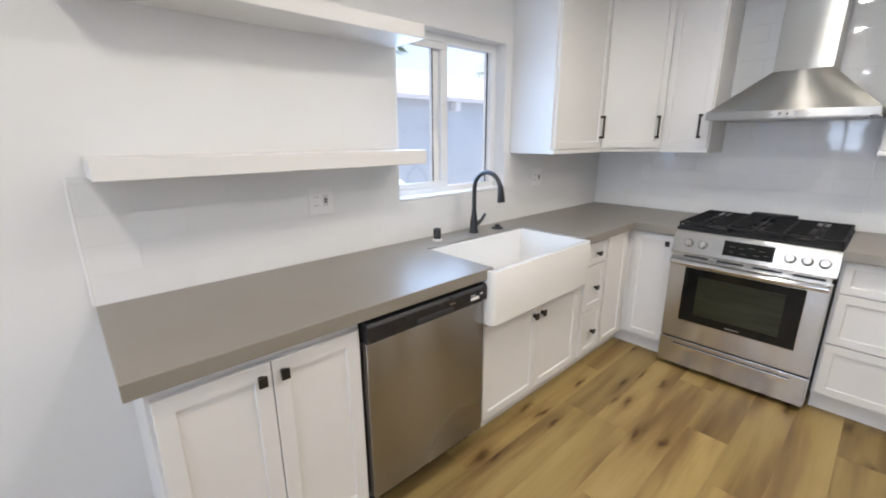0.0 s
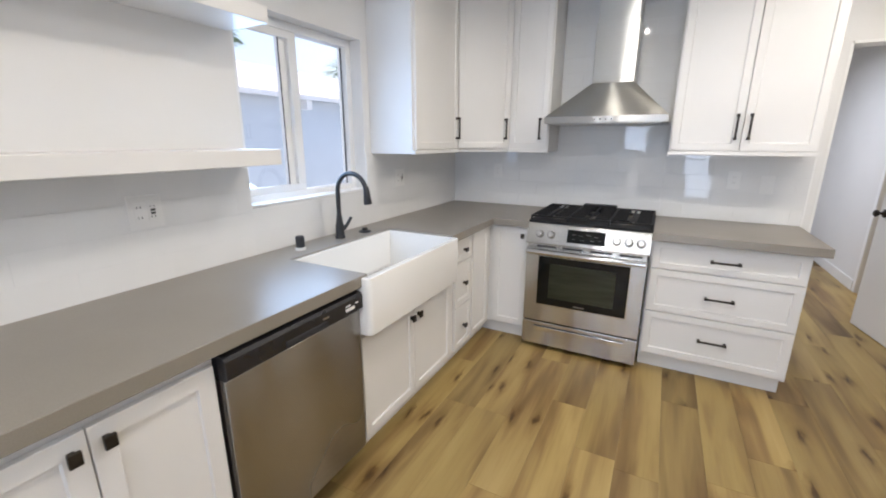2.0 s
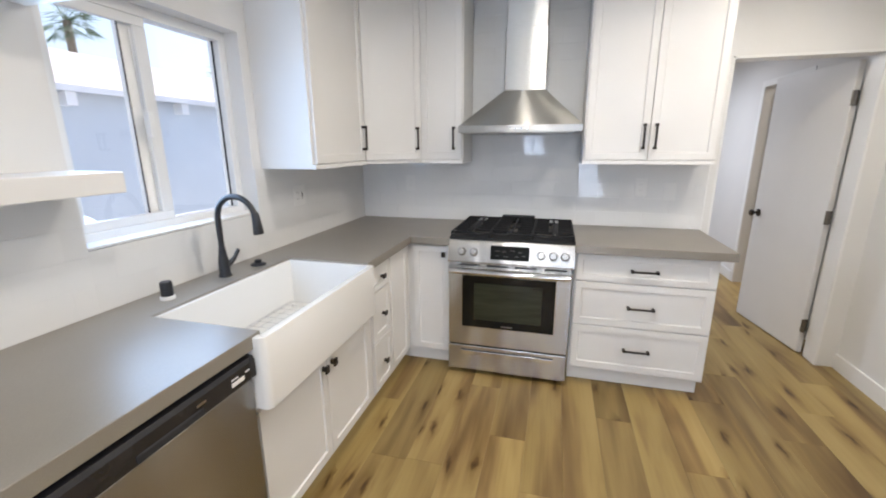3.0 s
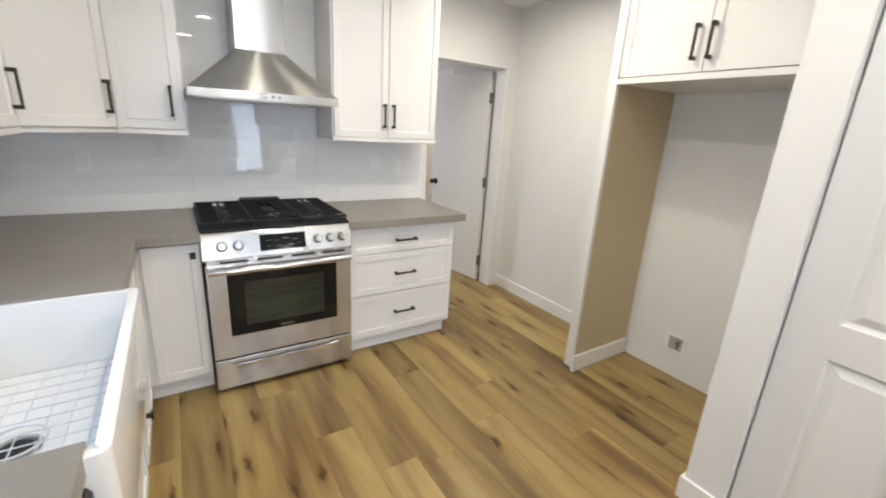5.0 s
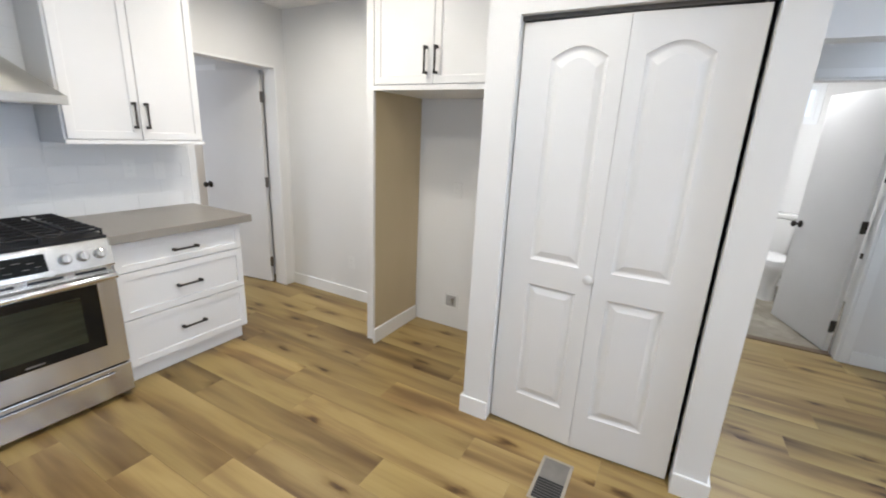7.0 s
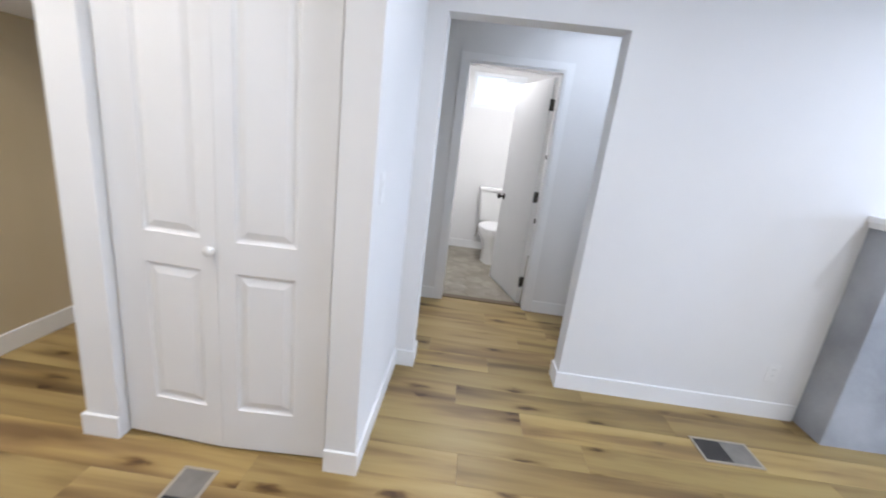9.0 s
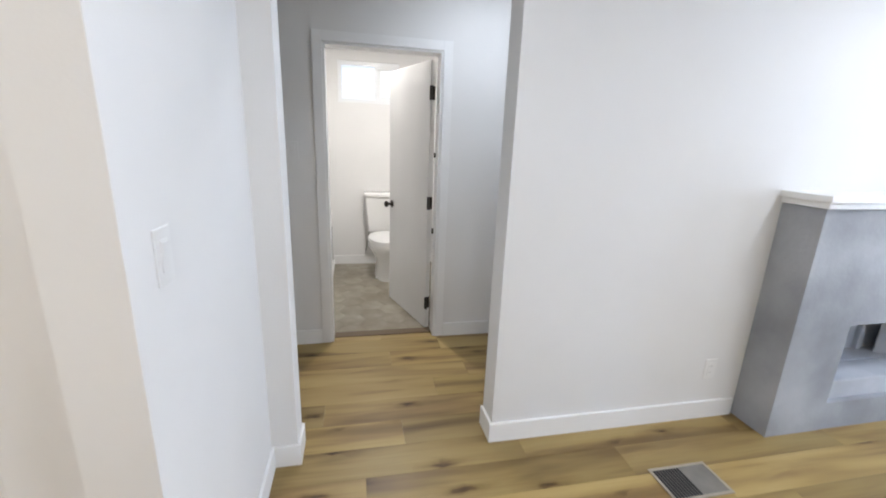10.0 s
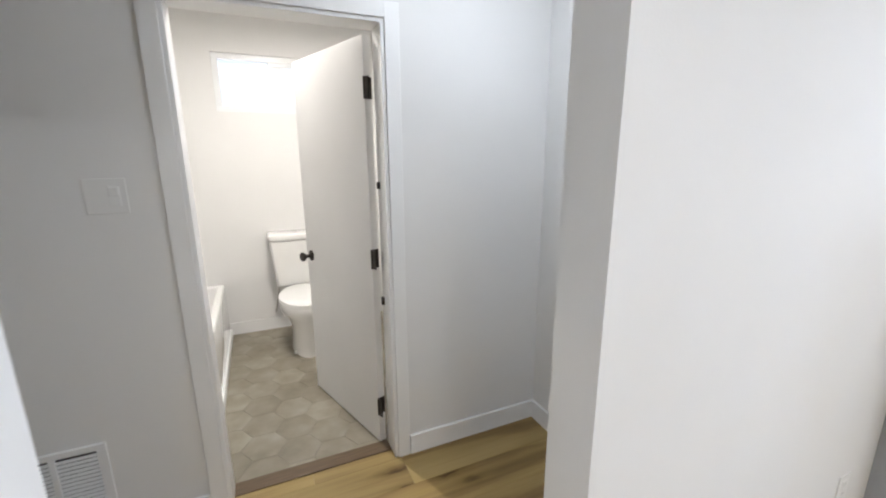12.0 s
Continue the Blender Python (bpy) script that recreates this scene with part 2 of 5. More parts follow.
M["hex"] = make_hex()
M["reg"] = grain(mat("tan_metal", rough=0.45), (0.29, 0.255, 0.205), (0.36, 0.32, 0.26), 12)
M["reg_grey"] = grain(mat("grey_metal", rough=0.5), (0.15, 0.14, 0.125), (0.20, 0.185, 0.165), 12)
M["reg_dark"] = grain(mat("dark_louvre", rough=0.5), (0.07, 0.065, 0.06), (0.11, 0.10, 0.09), 12)
M["threshold"] = grain(mat("dark_oak_strip", rough=0.45), (0.085, 0.052, 0.026), (0.135, 0.087, 0.046), 3.0, (3, 40, 1))
M["stucco"] = grain(mat("grey_stucco", rough=0.8), (0.23, 0.24, 0.26), (0.40, 0.415, 0.44), 2.6, bump=0.5, bump_scale=35, dist=0.004, detail=8.0)
M["firebox"] = grain(mat("pale_firebox", rough=0.85), (0.36, 0.38, 0.42), (0.48, 0.50, 0.54), 4, bump=0.4, bump_scale=40)
M["neighbour_wall"] = grain(mat("neighbour_stucco", rough=0.9), (0.54, 0.60, 0.66), (0.59, 0.65, 0.71), 2.0, bump=0.3, bump_scale=50)
M["roof"] = grain(mat("pale_shingle", rough=0.9), (0.33, 0.30, 0.285), (0.42, 0.385, 0.365), 6.0, (1, 4, 1), bump=0.4, bump_scale=40)
M["leaf"] = grain(mat("palm_leaf", rough=0.5), (0.05, 0.09, 0.035), (0.10, 0.15, 0.06), 5)
M["bark"] = grain(mat("palm_bark", rough=0.9), (0.13, 0.10, 0.07), (0.22, 0.17, 0.12), 12, bump=0.6)
M["soil"] = grain(mat("bare_ground", rough=0.95), (0.44, 0.43, 0.41), (0.54, 0.53, 0.50), 0.8, bump=0.4, bump_scale=12)
M["exterior"] = grain(mat("house_stucco", rough=0.9), (0.55, 0.54, 0.50), (0.62, 0.61, 0.57), 2)


def make_glass(name, tint=(1, 1, 1), rough=0.0):
    m = mat(name, tint, rough)
    bsdf(m).inputs["Transmission Weight"].default_value = 1.0
    bsdf(m).inputs["IOR"].default_value = 1.45
    return m


M["glass"] = make_glass("window_glass")
M["frosted"] = make_glass("frosted_glass", (1.0, 1.0, 1.0), 0.35)

# ---- building blocks ----
POSES = {}


def thing(name, base, label, category, group="", turn=0.0, kind=""):
    ob = new(name)
    ob.empty_display_size = 0.1
    m = pose(*base, 0, 0, turn)
    ob.matrix_basis = m
    POSES[ob] = m
    return tagged(ob, label, category, group, kind)


def mesh_of(name, bm, material, smooth=False):
    bmesh.ops.recalc_face_normals(bm, faces=bm.faces)
    if smooth:
        for f in bm.faces:
            f.smooth = True
    me = bpy.data.meshes.new(name)
    bm.to_mesh(me)
    bm.free()
    me.materials.append(M[material])
    if smooth:
        me.set_sharp_from_angle(angle=radians(40))
    return me


def part(name, bm, material, parent, label="", local=False, smooth=False):
    """Links a bmesh as one mesh under a thing or part. The bmesh is in world metres, or in the thing's own where local."""
    m = POSES[parent]
    if not local:
        bm.transform(m.inverted())
    ob = new(name, mesh_of(name, bm, material, smooth))
    ob.parent = parent
    POSES[ob] = m
    return tagged(ob, label)


def solid(name, bm, material, label, category, kind="structure", group="", smooth=False):
    """A top-level mesh in world metres."""
    ob = new(name, mesh_of(name, bm, material, smooth))
    POSES[ob] = Matrix.Identity(4)
    return tagged(ob, label, category, group, kind)


def box(bm, x0, x1, y0, y1, z0, z1, bevel=0.0, seg=2, m=None):
    r = bmesh.ops.create_cube(bm, size=1.0)
    s = Matrix.Translation(((x0 + x1) / 2, (y0 + y1) / 2, (z0 + z1) / 2)) @ Matrix.Diagonal((abs(x1 - x0), abs(y1 - y0), abs(z1 - z0), 1))
    vs = r["verts"]
    bmesh.ops.transform(bm, matrix=s, verts=vs)
    if bevel:
        es = list({e for v in vs for e in v.link_edges})
        out = bmesh.ops.bevel(bm, geom=es, offset=bevel, segments=seg, affect="EDGES", profile=0.5)
        vs = list({v for f in out["faces"] for v in f.verts} | {v for v in vs if v.is_valid})
    if m is not None:
        bmesh.ops.transform(bm, matrix=m, verts=vs)
    return bm


def boxes(rows, bevel=0.0, seg=2):
    bm = bmesh.new()
    for r in rows:
        box(bm, *r, bevel=bevel, seg=seg)
    return bm


def one(*a, bevel=0.0, seg=2):
    return box(bmesh.new(), *a, bevel=bevel, seg=seg)


def rod(bm, a, b, r0, r1=None, seg=16):
    """A cylinder or cone between two places."""
    a, b = Vector(a), Vector(b)
    d = b - a
    m = Matrix.Translation((a + b) / 2) @ d.to_track_quat("Z", "Y").to_matrix().to_4x4()
    bmesh.ops.create_cone(bm, cap_ends=True, segments=seg, radius1=r0, radius2=r0 if r1 is None else r1, depth=d.length, matrix=m)
    return bm


def lathe(profile, at, seg=24, m=None):
    """A turned shape: radii and heights round the upright through at."""
    bm = bmesh.new()
    rings = []
    for r, z in profile:
        rings.append([bm.verts.new((r * math.cos(2 * math.pi * k / seg), r * math.sin(2 * math.pi * k / seg), z)) for k in range(seg)])
    for lo, hi in zip(rings, rings[1:]):
        for k in range(seg):
            bm.faces.new((lo[k], lo[(k + 1) % seg], hi[(k + 1) % seg], hi[k]))
    bm.faces.new(rings[0][::-1])
    bm.faces.new(rings[-1])
    bm.transform(Matrix.Translation(at) @ (m if m is not None else Matrix.Identity(4)))
    return bm


def tube(points, radius, seg=12, closed=False):
    """A round bar that follows points; radius is one number or one a point."""
    bm = bmesh.new()
    pts = [Vector(p) for p in points]
    rad = radius if isinstance(radius, (list, tuple)) else [radius] * len(pts)
    rings, side = [], None
    for k, p in enumerate(pts):
        t = (pts[min(k + 1, len(pts) - 1)] - pts[max(k - 1, 0)]).normalized()
        if closed:
            t = (pts[(k + 1) % len(pts)] - pts[k - 1]).normalized()
        if side is None:
            side = t.orthogonal().normalized()
        side = (side - t * side.dot(t)).normalized()
        up = t.cross(side)
        rings.append([bm.verts.new(p + rad[k] * (math.cos(2 * math.pi * j / seg) * side + math.sin(2 * math.pi * j / seg) * up)) for j in range(seg)])
    pairs = list(zip(rings, rings[1:])) + ([(rings[-1], rings[0])] if closed else [])
    for lo, hi in pairs:
        for j in range(seg):
            bm.faces.new((lo[j], lo[(j + 1) % seg], hi[(j + 1) % seg], hi[j]))
    if not closed:
        bm.faces.new(rings[0][::-1])
        bm.faces.new(rings[-1])
    return bm


def prism(outline, z0, z1, bevel=0.0):
    bm = bmesh.new()
    f = bm.faces.new([bm.verts.new((x, y, z0)) for x, y in outline])
    r = bmesh.ops.extrude_face_region(bm, geom=[f])
    bmesh.ops.translate(bm, vec=(0, 0, z1 - z0), verts=[g for g in r["geom"] if isinstance(g, bmesh.types.BMVert)])
    if bevel:
        bmesh.ops.bevel(bm, geom=list(bm.edges), offset=bevel, segments=2, affect="EDGES", profile=0.5)
    return bm


def shaker(w, h, rail=0.056, t=0.019, sink=0.008, m=None):
    """A framed door front, w wide and h high; its face looks to -y, its back at y = 0."""
    bm = bmesh.new()
    box(bm, 0, w, -t, 0, 0, h)
    f = min(bm.faces, key=lambda q: q.calc_center_median().y)
    rim = [e for e in f.edges]
    bmesh.ops.bevel(bm, geom=rim, offset=0.0022, segments=2, affect="EDGES", profile=0.5)
    f = min(bm.faces, key=lambda q: (round(q.calc_center_median().y, 5), -q.calc_area()))
    bmesh.ops.inset_region(bm, faces=[f], thickness=rail, depth=0.0)
    bmesh.ops.inset_region(bm, faces=[f], thickness=0.005, depth=-sink)
    if m is not None:
        bm.transform(m)
    return bm


SOUTH = lambda x, y, z: pose(x, y, z, 0, 0, 0)       # faces -y, runs to +x
WEST = lambda x, y, z: pose(x, y, z, 0, 0, -90)      # faces -x, runs to -y
NORTH = lambda x, y, z: pose(x, y, z, 0, 0, 180)     # faces +y, runs to -x


def bar_pull(m, length=0.15):
    """A flat dark bar on two posts, upright, standing off to -y."""
    bm = bmesh.new()
    box(bm, -0.006, 0.006, -0.034, -0.024, 0, length, bevel=0.0025)
    box(bm, -0.008, 0.008, -0.034, 0.0, 0.0, 0.016, bevel=0.002)
    box(bm, -0.008, 0.008, -0.034, 0.0, length - 0.016, length, bevel=0.002)
    bm.transform(m)
    return bm


def square_knob(m):
    bm = bmesh.new()
    box(bm, -0.013, 0.013, -0.028, -0.018, -0.017, 0.017, bevel=0.002)
    box(bm, -0.007, 0.007, -0.019, 0, -0.010, 0.010, bevel=0.001)
    bm.transform(m)
    return bm


def round_knob(at, axis, r=0.027):
    """A door knob on its rose; axis is the way it stands out."""
    q = Vector(axis).to_track_quat("Z", "Y").to_matrix().to_4x4()
    return lathe([(0.032, 0.0), (0.032, 0.005), (0.028, 0.008), (0.011, 0.012), (0.010, 0.032), (0.018, 0.040), (r, 0.052), (r, 0.060), (0.018, 0.068), (0.004, 0.070)], at, 20, q)


# ---- large structure ----
solid("wall_north", boxes([(-8.65, -2.146, 0, 0.15, 0, CEIL), (-1.285, 4.2, 0, 0.15, 0, CEIL), (-2.146, -1.285, 0, 0.15, 0, 1.137), (-2.146, -1.285, 0, 0.15, 2.02, CEIL)]), "wall", "white painted plaster wall with a window over the counter", "wall")
solid("wall_east", boxes([(0, 0.14, -2.556, 0, 0, CEIL), (0, 0.14, -3.33, -2.556, 2.01, CEIL), (0, 0.14, -3.445, -3.33, 0, CEIL)]), "wall", "white wall behind the range with an open doorway", "wall")
solid("wall_south", boxes([(-3.642, 0.14, -3.588, -3.445, 0, CEIL), (-4.558, -3.642, -3.588, -3.445, 2.03, CEIL), (-6.40, -4.558, -3.588, -3.445, 0, CEIL), (-8.65, -7.23, -3.588, -3.445, 0, CEIL), (-7.23, -6.40, -3.588, -3.445, 0, 0.27), (-7.23, -6.40, -3.588, -3.445, 0.64, CEIL)]), "wall", "white wall with a plain opening to the hall", "wall")
solid("wall_west", boxes([(-8.65, -8.5, -0.65, 0, 0, CEIL), (-8.65, -8.5, -1.25, -0.65, 0, 1.1), (-8.65, -8.5, -1.25, -0.65, 2.02, CEIL), (-8.65, -8.5, -2.08, -1.25, 0, CEIL),
                          (-8.65, -8.5, -2.78, -2.08, 2.05, CEIL), (-8.65, -8.5, -3.445, -2.78, 0, CEIL)]), "wall", "plain white wall closing the living room", "wall")
for nm, rows in (("wall_pantry_east", [(-2.45, -2.354, -3.445, -2.654, 0, CEIL)]),
                 ("wall_pantry_north", [(-2.50, -2.354, -2.654, -2.544, 0, CEIL), (-3.40, -2.50, -2.654, -2.544, 2.014, CEIL), (-3.53, -3.40, -2.654, -2.544, 0, CEIL)]),
                 ("wall_pantry_west", [(-3.53, -3.43, -3.445, -2.654, 0, CEIL)])):
    solid(nm, boxes(rows), "wall", "white closet wall round the pantry doors", "wall")
for nm, rows in (("wall_hall_south", [(-3.728, -2.5, -4.732, -4.612, 0, CEIL), (-4.487, -3.728, -4.732, -4.612, 2.004, CEIL), (-5.42, -4.487, -4.732, -4.612, 0, CEIL)]),
                 ("wall_hall_west", [(-5.42, -5.30, -4.612, -3.588, 0, CEIL)]), ("wall_hall_east", [(-2.62, -2.5, -4.612, -3.588, 0, CEIL)])):
    solid(nm, boxes(rows), "wall", "white hall wall in shade beside the bathroom doorway", "wall")
for nm, rows in (("wall_bath_south", [(-3.75, -2.78, -6.68, -6.56, 0, CEIL), (-4.40, -3.75, -6.68, -6.56, 0, 1.80), (-4.40, -3.75, -6.68, -6.56, 2.22, CEIL), (-5.12, -4.40, -6.68, -6.56, 0, CEIL)]),
                 ("wall_bath_west", [(-5.12, -5.0, -6.56, -4.732, 0, CEIL)]), ("wall_bath_east", [(-2.90, -2.78, -6.56, -4.732, 0, CEIL)])):
    solid(nm, boxes(rows), "wall", "white painted bathroom wall", "wall")
solid("wall_back_room", boxes([(0.14, 1.12, -3.62, -3.50, 0, CEIL), (1.12, 1.90, -3.62, -3.50, 2.03, CEIL), (1.90, 4.2, -3.62, -3.50, 0, CEIL), (4.2, 4.32, -3.62, 0.15, 0, CEIL),
                               (0.14, 4.2, -0.9, -0.78, 0, CEIL), (0.14, 4.2, -5.6, -5.48, 0, CEIL), (0.02, 0.14, -5.48, -3.62, 0, CEIL), (2.9, 3.02, -5.48, -3.62, 0, CEIL)]), "wall", "white walls of the rooms behind the doorway", "wall")
solid("ceiling", boxes([(-8.65, 4.32, -6.68, 0.15, CEIL, CEIL + 0.12)]), "ceiling", "flat white painted ceiling", "ceiling")

# outside: one sheet of ground
solid("ground", boxes([(-400, 400, -400, 400, -0.9, -0.6)]), "soil", "pale concrete yard ground", "ground")
floor = solid("floor", boxes([(-8.65, 4.32, -4.742, 0.15, -0.2, -0.010), (0.02, 3.02, -5.6, -4.742, -0.2, -0.010)]), "subfloor", "wide golden oak plank floor with dark knots", "floor")
bath_floor = solid("bath_floor", boxes([(-5.12, -2.78, -6.68, -4.742, -0.2, -0.003)]), "grout_floor", "grey hexagon tile bathroom floor", "floor")


def baseboard(x0, x1, y0, y1, h=0.105):
    bm = bmesh.new()
    box(bm, x0, x1, y0, y1, 0.0, h)
    es = [e for e in bm.edges if all(v.co.z > h - 1e-4 for v in e.verts)]
    bmesh.ops.bevel(bm, geom=es, offset=0.004, segments=2, affect="EDGES", profile=0.5)
    return solid("baseboard", bm, "trim", "white painted baseboard along the wall", "baseboard")


B = 0.014
for row in [(-1.425, 0.0, -3.445, -3.445 + B), (-2.354 - 0.146, -2.354 + B, -2.544, -2.544 + B), (-2.354, -2.354 + B, -3.40, -2.545), (-3.53 - B, -3.40, -2.544, -2.544 + B),
            (-3.53 - B, -3.53, -3.445, -2.545), (-3.642 - B, -3.545, -3.445, -3.445 + B), (-3.642 - B, -3.642, -3.588, -3.446), (-4.558, -4.558 + B, -3.588, -3.446), (-5.985, -4.558 + B, -3.445, -3.445 + B),
            (-3.664, -2.62, -4.612, -4.612 + B), (-5.30, -4.551, -4.612, -4.612 + B), (-5.30, -5.30 + B, -4.597, -3.588), (-5.0, -3.655, -6.56, -6.56 + B), (-5.0, -5.0 + B, -6.50, -4.742),
            (1.97, 4.2, -3.50, -3.50 + B), (0.2, 1.05, -3.50, -3.50 + B), (-8.5, -8.5 + B, -2.08, 0.0), (-8.5, -8.5 + B, -3.40, -2.78), (-8.5, -7.65, -3.445, -3.445 + B), (-8.48, -3.445, -B, 0.0)]:
    baseboard(*row)


def casing(x0, x1, y, top, out, w=0.060, t=0.011, name="door_casing"):
    """Flat trim round an opening in a wall that runs along x; out is +1 where it faces +y."""
    th = thing(name, ((x0 + x1) / 2, y, 0), "white painted flat door casing", "trim", kind="structure")
    ya, yb = sorted((y, y + out * t))
    for nm, row in (("side", (x0 - w, x0, ya, yb, 0, top + w)), ("side", (x1, x1 + w, ya, yb, 0, top + w)), ("head", (x0, x1, ya, yb, top, top + w))):
        part(nm, one(*row, bevel=0.0015), "trim", th)
    return th


casing(-4.487, -3.728, -4.612, 2.004, 1)
casing(1.12, 1.90, -3.50, 2.03, 1)
jm = thing("door_jamb", (-4.1, -4.63, 0), "white bathroom door jamb with stop", "trim", kind="structure")
for row in ((-3.744, -3.728, -4.734, -4.61, 0, 2.004), (-4.487, -4.471, -4.734, -4.61, 0, 2.004), (-4.471, -3.744, -4.734, -4.61, 1.988, 2.004)):
    part("board", one(*row, bevel=0.002), "trim", jm)
for z, h in ((1.345, 0.016), (0.80, 0.020)):
    part("catch", one(-4.4715, -4.458, -4.712, -4.694, z - h, z + h, bevel=0.003), "bronze", jm, "small dark catch")
solid("threshold", one(-4.471, -3.744, -4.750, -4.668, -0.004, 0.007, bevel=0.004), "threshold", "brown wood threshold strip at the bathroom", "threshold")
solid("doorway_lining", boxes([(-0.002, 0.142, -2.566, -2.554, 0, 2.0), (-0.002, 0.142, -3.342, -3.328, 0, 2.0), (-0.002, 0.142, -3.328, -2.566, 1.996, 2.012)]), "trim", "white lined doorway edge", "trim")


solid("foundation", one(-8.6, 2.9, -6.66, 0.10, -0.62, -0.205), "exterior", "pale stucco house foundation", "foundation")

# ---- window over the sink ----
def slider_window(name, x0, x1, z0, z1, y0, y1, split0, split1, label, glass, flip=1):
    """A two-light sliding window in a wall along x: outer frame, fixed light, sash."""
    th = thing(name, ((x0 + x1) / 2, (y0 + y1) / 2, z0), label, "window", kind="structure")
    w = 0.042
    fr = boxes([(x0, x1, y0, y1, z0, z0 + w), (x0, x1, y0, y1, z1 - w, z1), (x0, x0 + w, y0, y1, z0 + w, z1 - w), (x1 - w, x1, y0, y1, z0 + w, z1 - w)], bevel=0.003)
    part("window_frame", fr, "vinyl", th)
    ym = (y0 + y1) / 2
    ya, yb = (y0 + 0.006, ym - 0.001) if flip > 0 else (ym + 0.001, y1 - 0.006)
    s = 0.036
    a0, a1 = x0 + w, split1
    sash = boxes([(a0, a1, ya, yb, z0 + w, z0 + w + s), (a0, a1, ya, yb, z1 - w - s, z1 - w), (a0, a0 + s, ya, yb, z0 + w + s, z1 - w - s), (a1 - (split1 - split0) * 0.55, a1, ya, yb, z0 + w + s, z1 - w - s)], bevel=0.003)
    sash_ob = part("sash", sash, "vinyl", th)
    part("pane", one(a0 + s, a1 - (split1 - split0) * 0.55, (ya + yb) / 2 - 0.002, (ya + yb) / 2 + 0.002, z0 + w + s, z1 - w - s), glass, sash_ob).visible_shadow = False
    yc, yd = (ym + 0.001, y1 - 0.006) if flip > 0 else (y0 + 0.006, ym - 0.001)
    part("mullion", one(split0, split1 - 0.012, yc, yd, z0 + w, z1 - w, bevel=0.003), "vinyl", th)
    part("pane", one(split1 - 0.012, x1 - w, (yc + yd) / 2 - 0.002, (yc + yd) / 2 + 0.002, z0 + w, z1 - w), glass, th).visible_shadow = False
    return th, sash_ob


w1, w1_sash = slider_window("window_1", -2.146, -1.285, 1.137, 2.02, 0.080, 0.148, -1.80, -1.705, "white vinyl sliding window over the sink", "glass")
part("latch", one(-1.775, -1.755, 0.060, 0.085, 1.52, 1.62, bevel=0.004), "vinyl", w1_sash)
part("gasket", one(-1.333, -1.328, 0.113, 0.119, 1.18, 1.978), "shadow_gap", w1, "dark glazing seal")
part("gasket", one(-1.812, -1.808, 0.099, 0.105, 1.215, 1.942), "shadow_gap", w1_sash, "dark glazing seal")
part("sill", one(-2.143, -1.288, -0.008, 0.080, 1.139, 1.150, bevel=0.003), "trim", w1, "white sill")
w2, w2_sash = slider_window("window_2", -4.40, -3.75, 1.80, 2.22, -6.64, -6.58, -4.245, -4.135, "small frosted sliding bathroom window high up", "frosted", -1)
th = thing("window_3", (-8.57, -0.95, 1.1), "white framed living room window", "window", kind="structure")
part("window_frame", boxes([(-8.6, -8.54, -1.25, -0.65, 1.1, 1.14), (-8.6, -8.54, -1.25, -0.65, 1.98, 2.02), (-8.6, -8.54, -1.25, -1.21, 1.14, 1.98), (-8.6, -8.54, -0.69, -0.65, 1.14, 1.98), (-8.59, -8.55, -0.965, -0.935, 1.14, 1.98)], bevel=0.003), "vinyl", th)
for y0, y1 in ((-1.21, -0.965), (-0.935, -0.69)):
    part("pane", one(-8.573, -8.569, y0, y1, 1.14, 1.98), "glass", th).visible_shadow = False
th = thing("glass_door", (-8.57, -2.43, 0), "white framed glazed entry door", "door", kind="structure")
part("door_frame", boxes([(-8.6, -8.54, -2.78, -2.08, 0, 0.16), (-8.6, -8.54, -2.78, -2.08, 1.93, 2.05), (-8.6, -8.54, -2.78, -2.68, 0.16, 1.93), (-8.6, -8.54, -2.18, -2.08, 0.16, 1.93)], bevel=0.003), "trim", th)
for k in range(3):
    z = 0.16 + k * 0.59
    part("pane", one(-8.573, -8.569, -2.68, -2.18, z, z + 0.57), "glass", th).visible_shadow = False
    if k:
        part("glazing_bar", one(-8.585, -8.557, -2.68, -2.18, z - 0.02, z, bevel=0.002), "trim", th)

# ---- lamps in the ceiling ----


def can_lamp(x, y, watts, colour=WARM, spread=172):
    th = thing("unseen_ceiling_light", (x, y, CEIL), "round recessed ceiling light with white trim, added out of view", "light", "recessed ceiling lights")
    part("trim_ring", tube([(x + 0.075 * math.cos(a), y + 0.075 * math.sin(a), CEIL - 0.004) for a in np.linspace(0, 2 * math.pi, 25)[:-1]], 0.008, 8, True), "trim", th, smooth=True)
    part("diffuser", lathe([(0.070, CEIL - 0.004), (0.070, CEIL - 0.001)], (x, y, 0), 24), "lamp_glow", th, "glowing warm diffuser")
    area_lamp("can_lamp", (x, y, CEIL - 0.012), (x, y, 0), 0.13, 0.13, watts, colour, "DISK", spread)


for (x, y), wt in zip(CANS, CAN_WATTS):
    can_lamp(x, y, wt, WARM if x > -4 else NEUTRAL)
can_lamp(-4.15, -5.4, 15.5, (1.0, 0.93, 0.81), 174)
# added fill with no known fitting; the hall gets light through its opening
can_lamp(-4.75, -4.0, 3.8, (0.88, 0.95, 1.0), 178)
can_lamp(1.6, -4.5, 12, (1.0, 0.86, 0.66))
# added lamp, no such fitting known; it lifts the back room walls
can_lamp(2.3, -2.1, 22, (0.97, 0.97, 0.97))

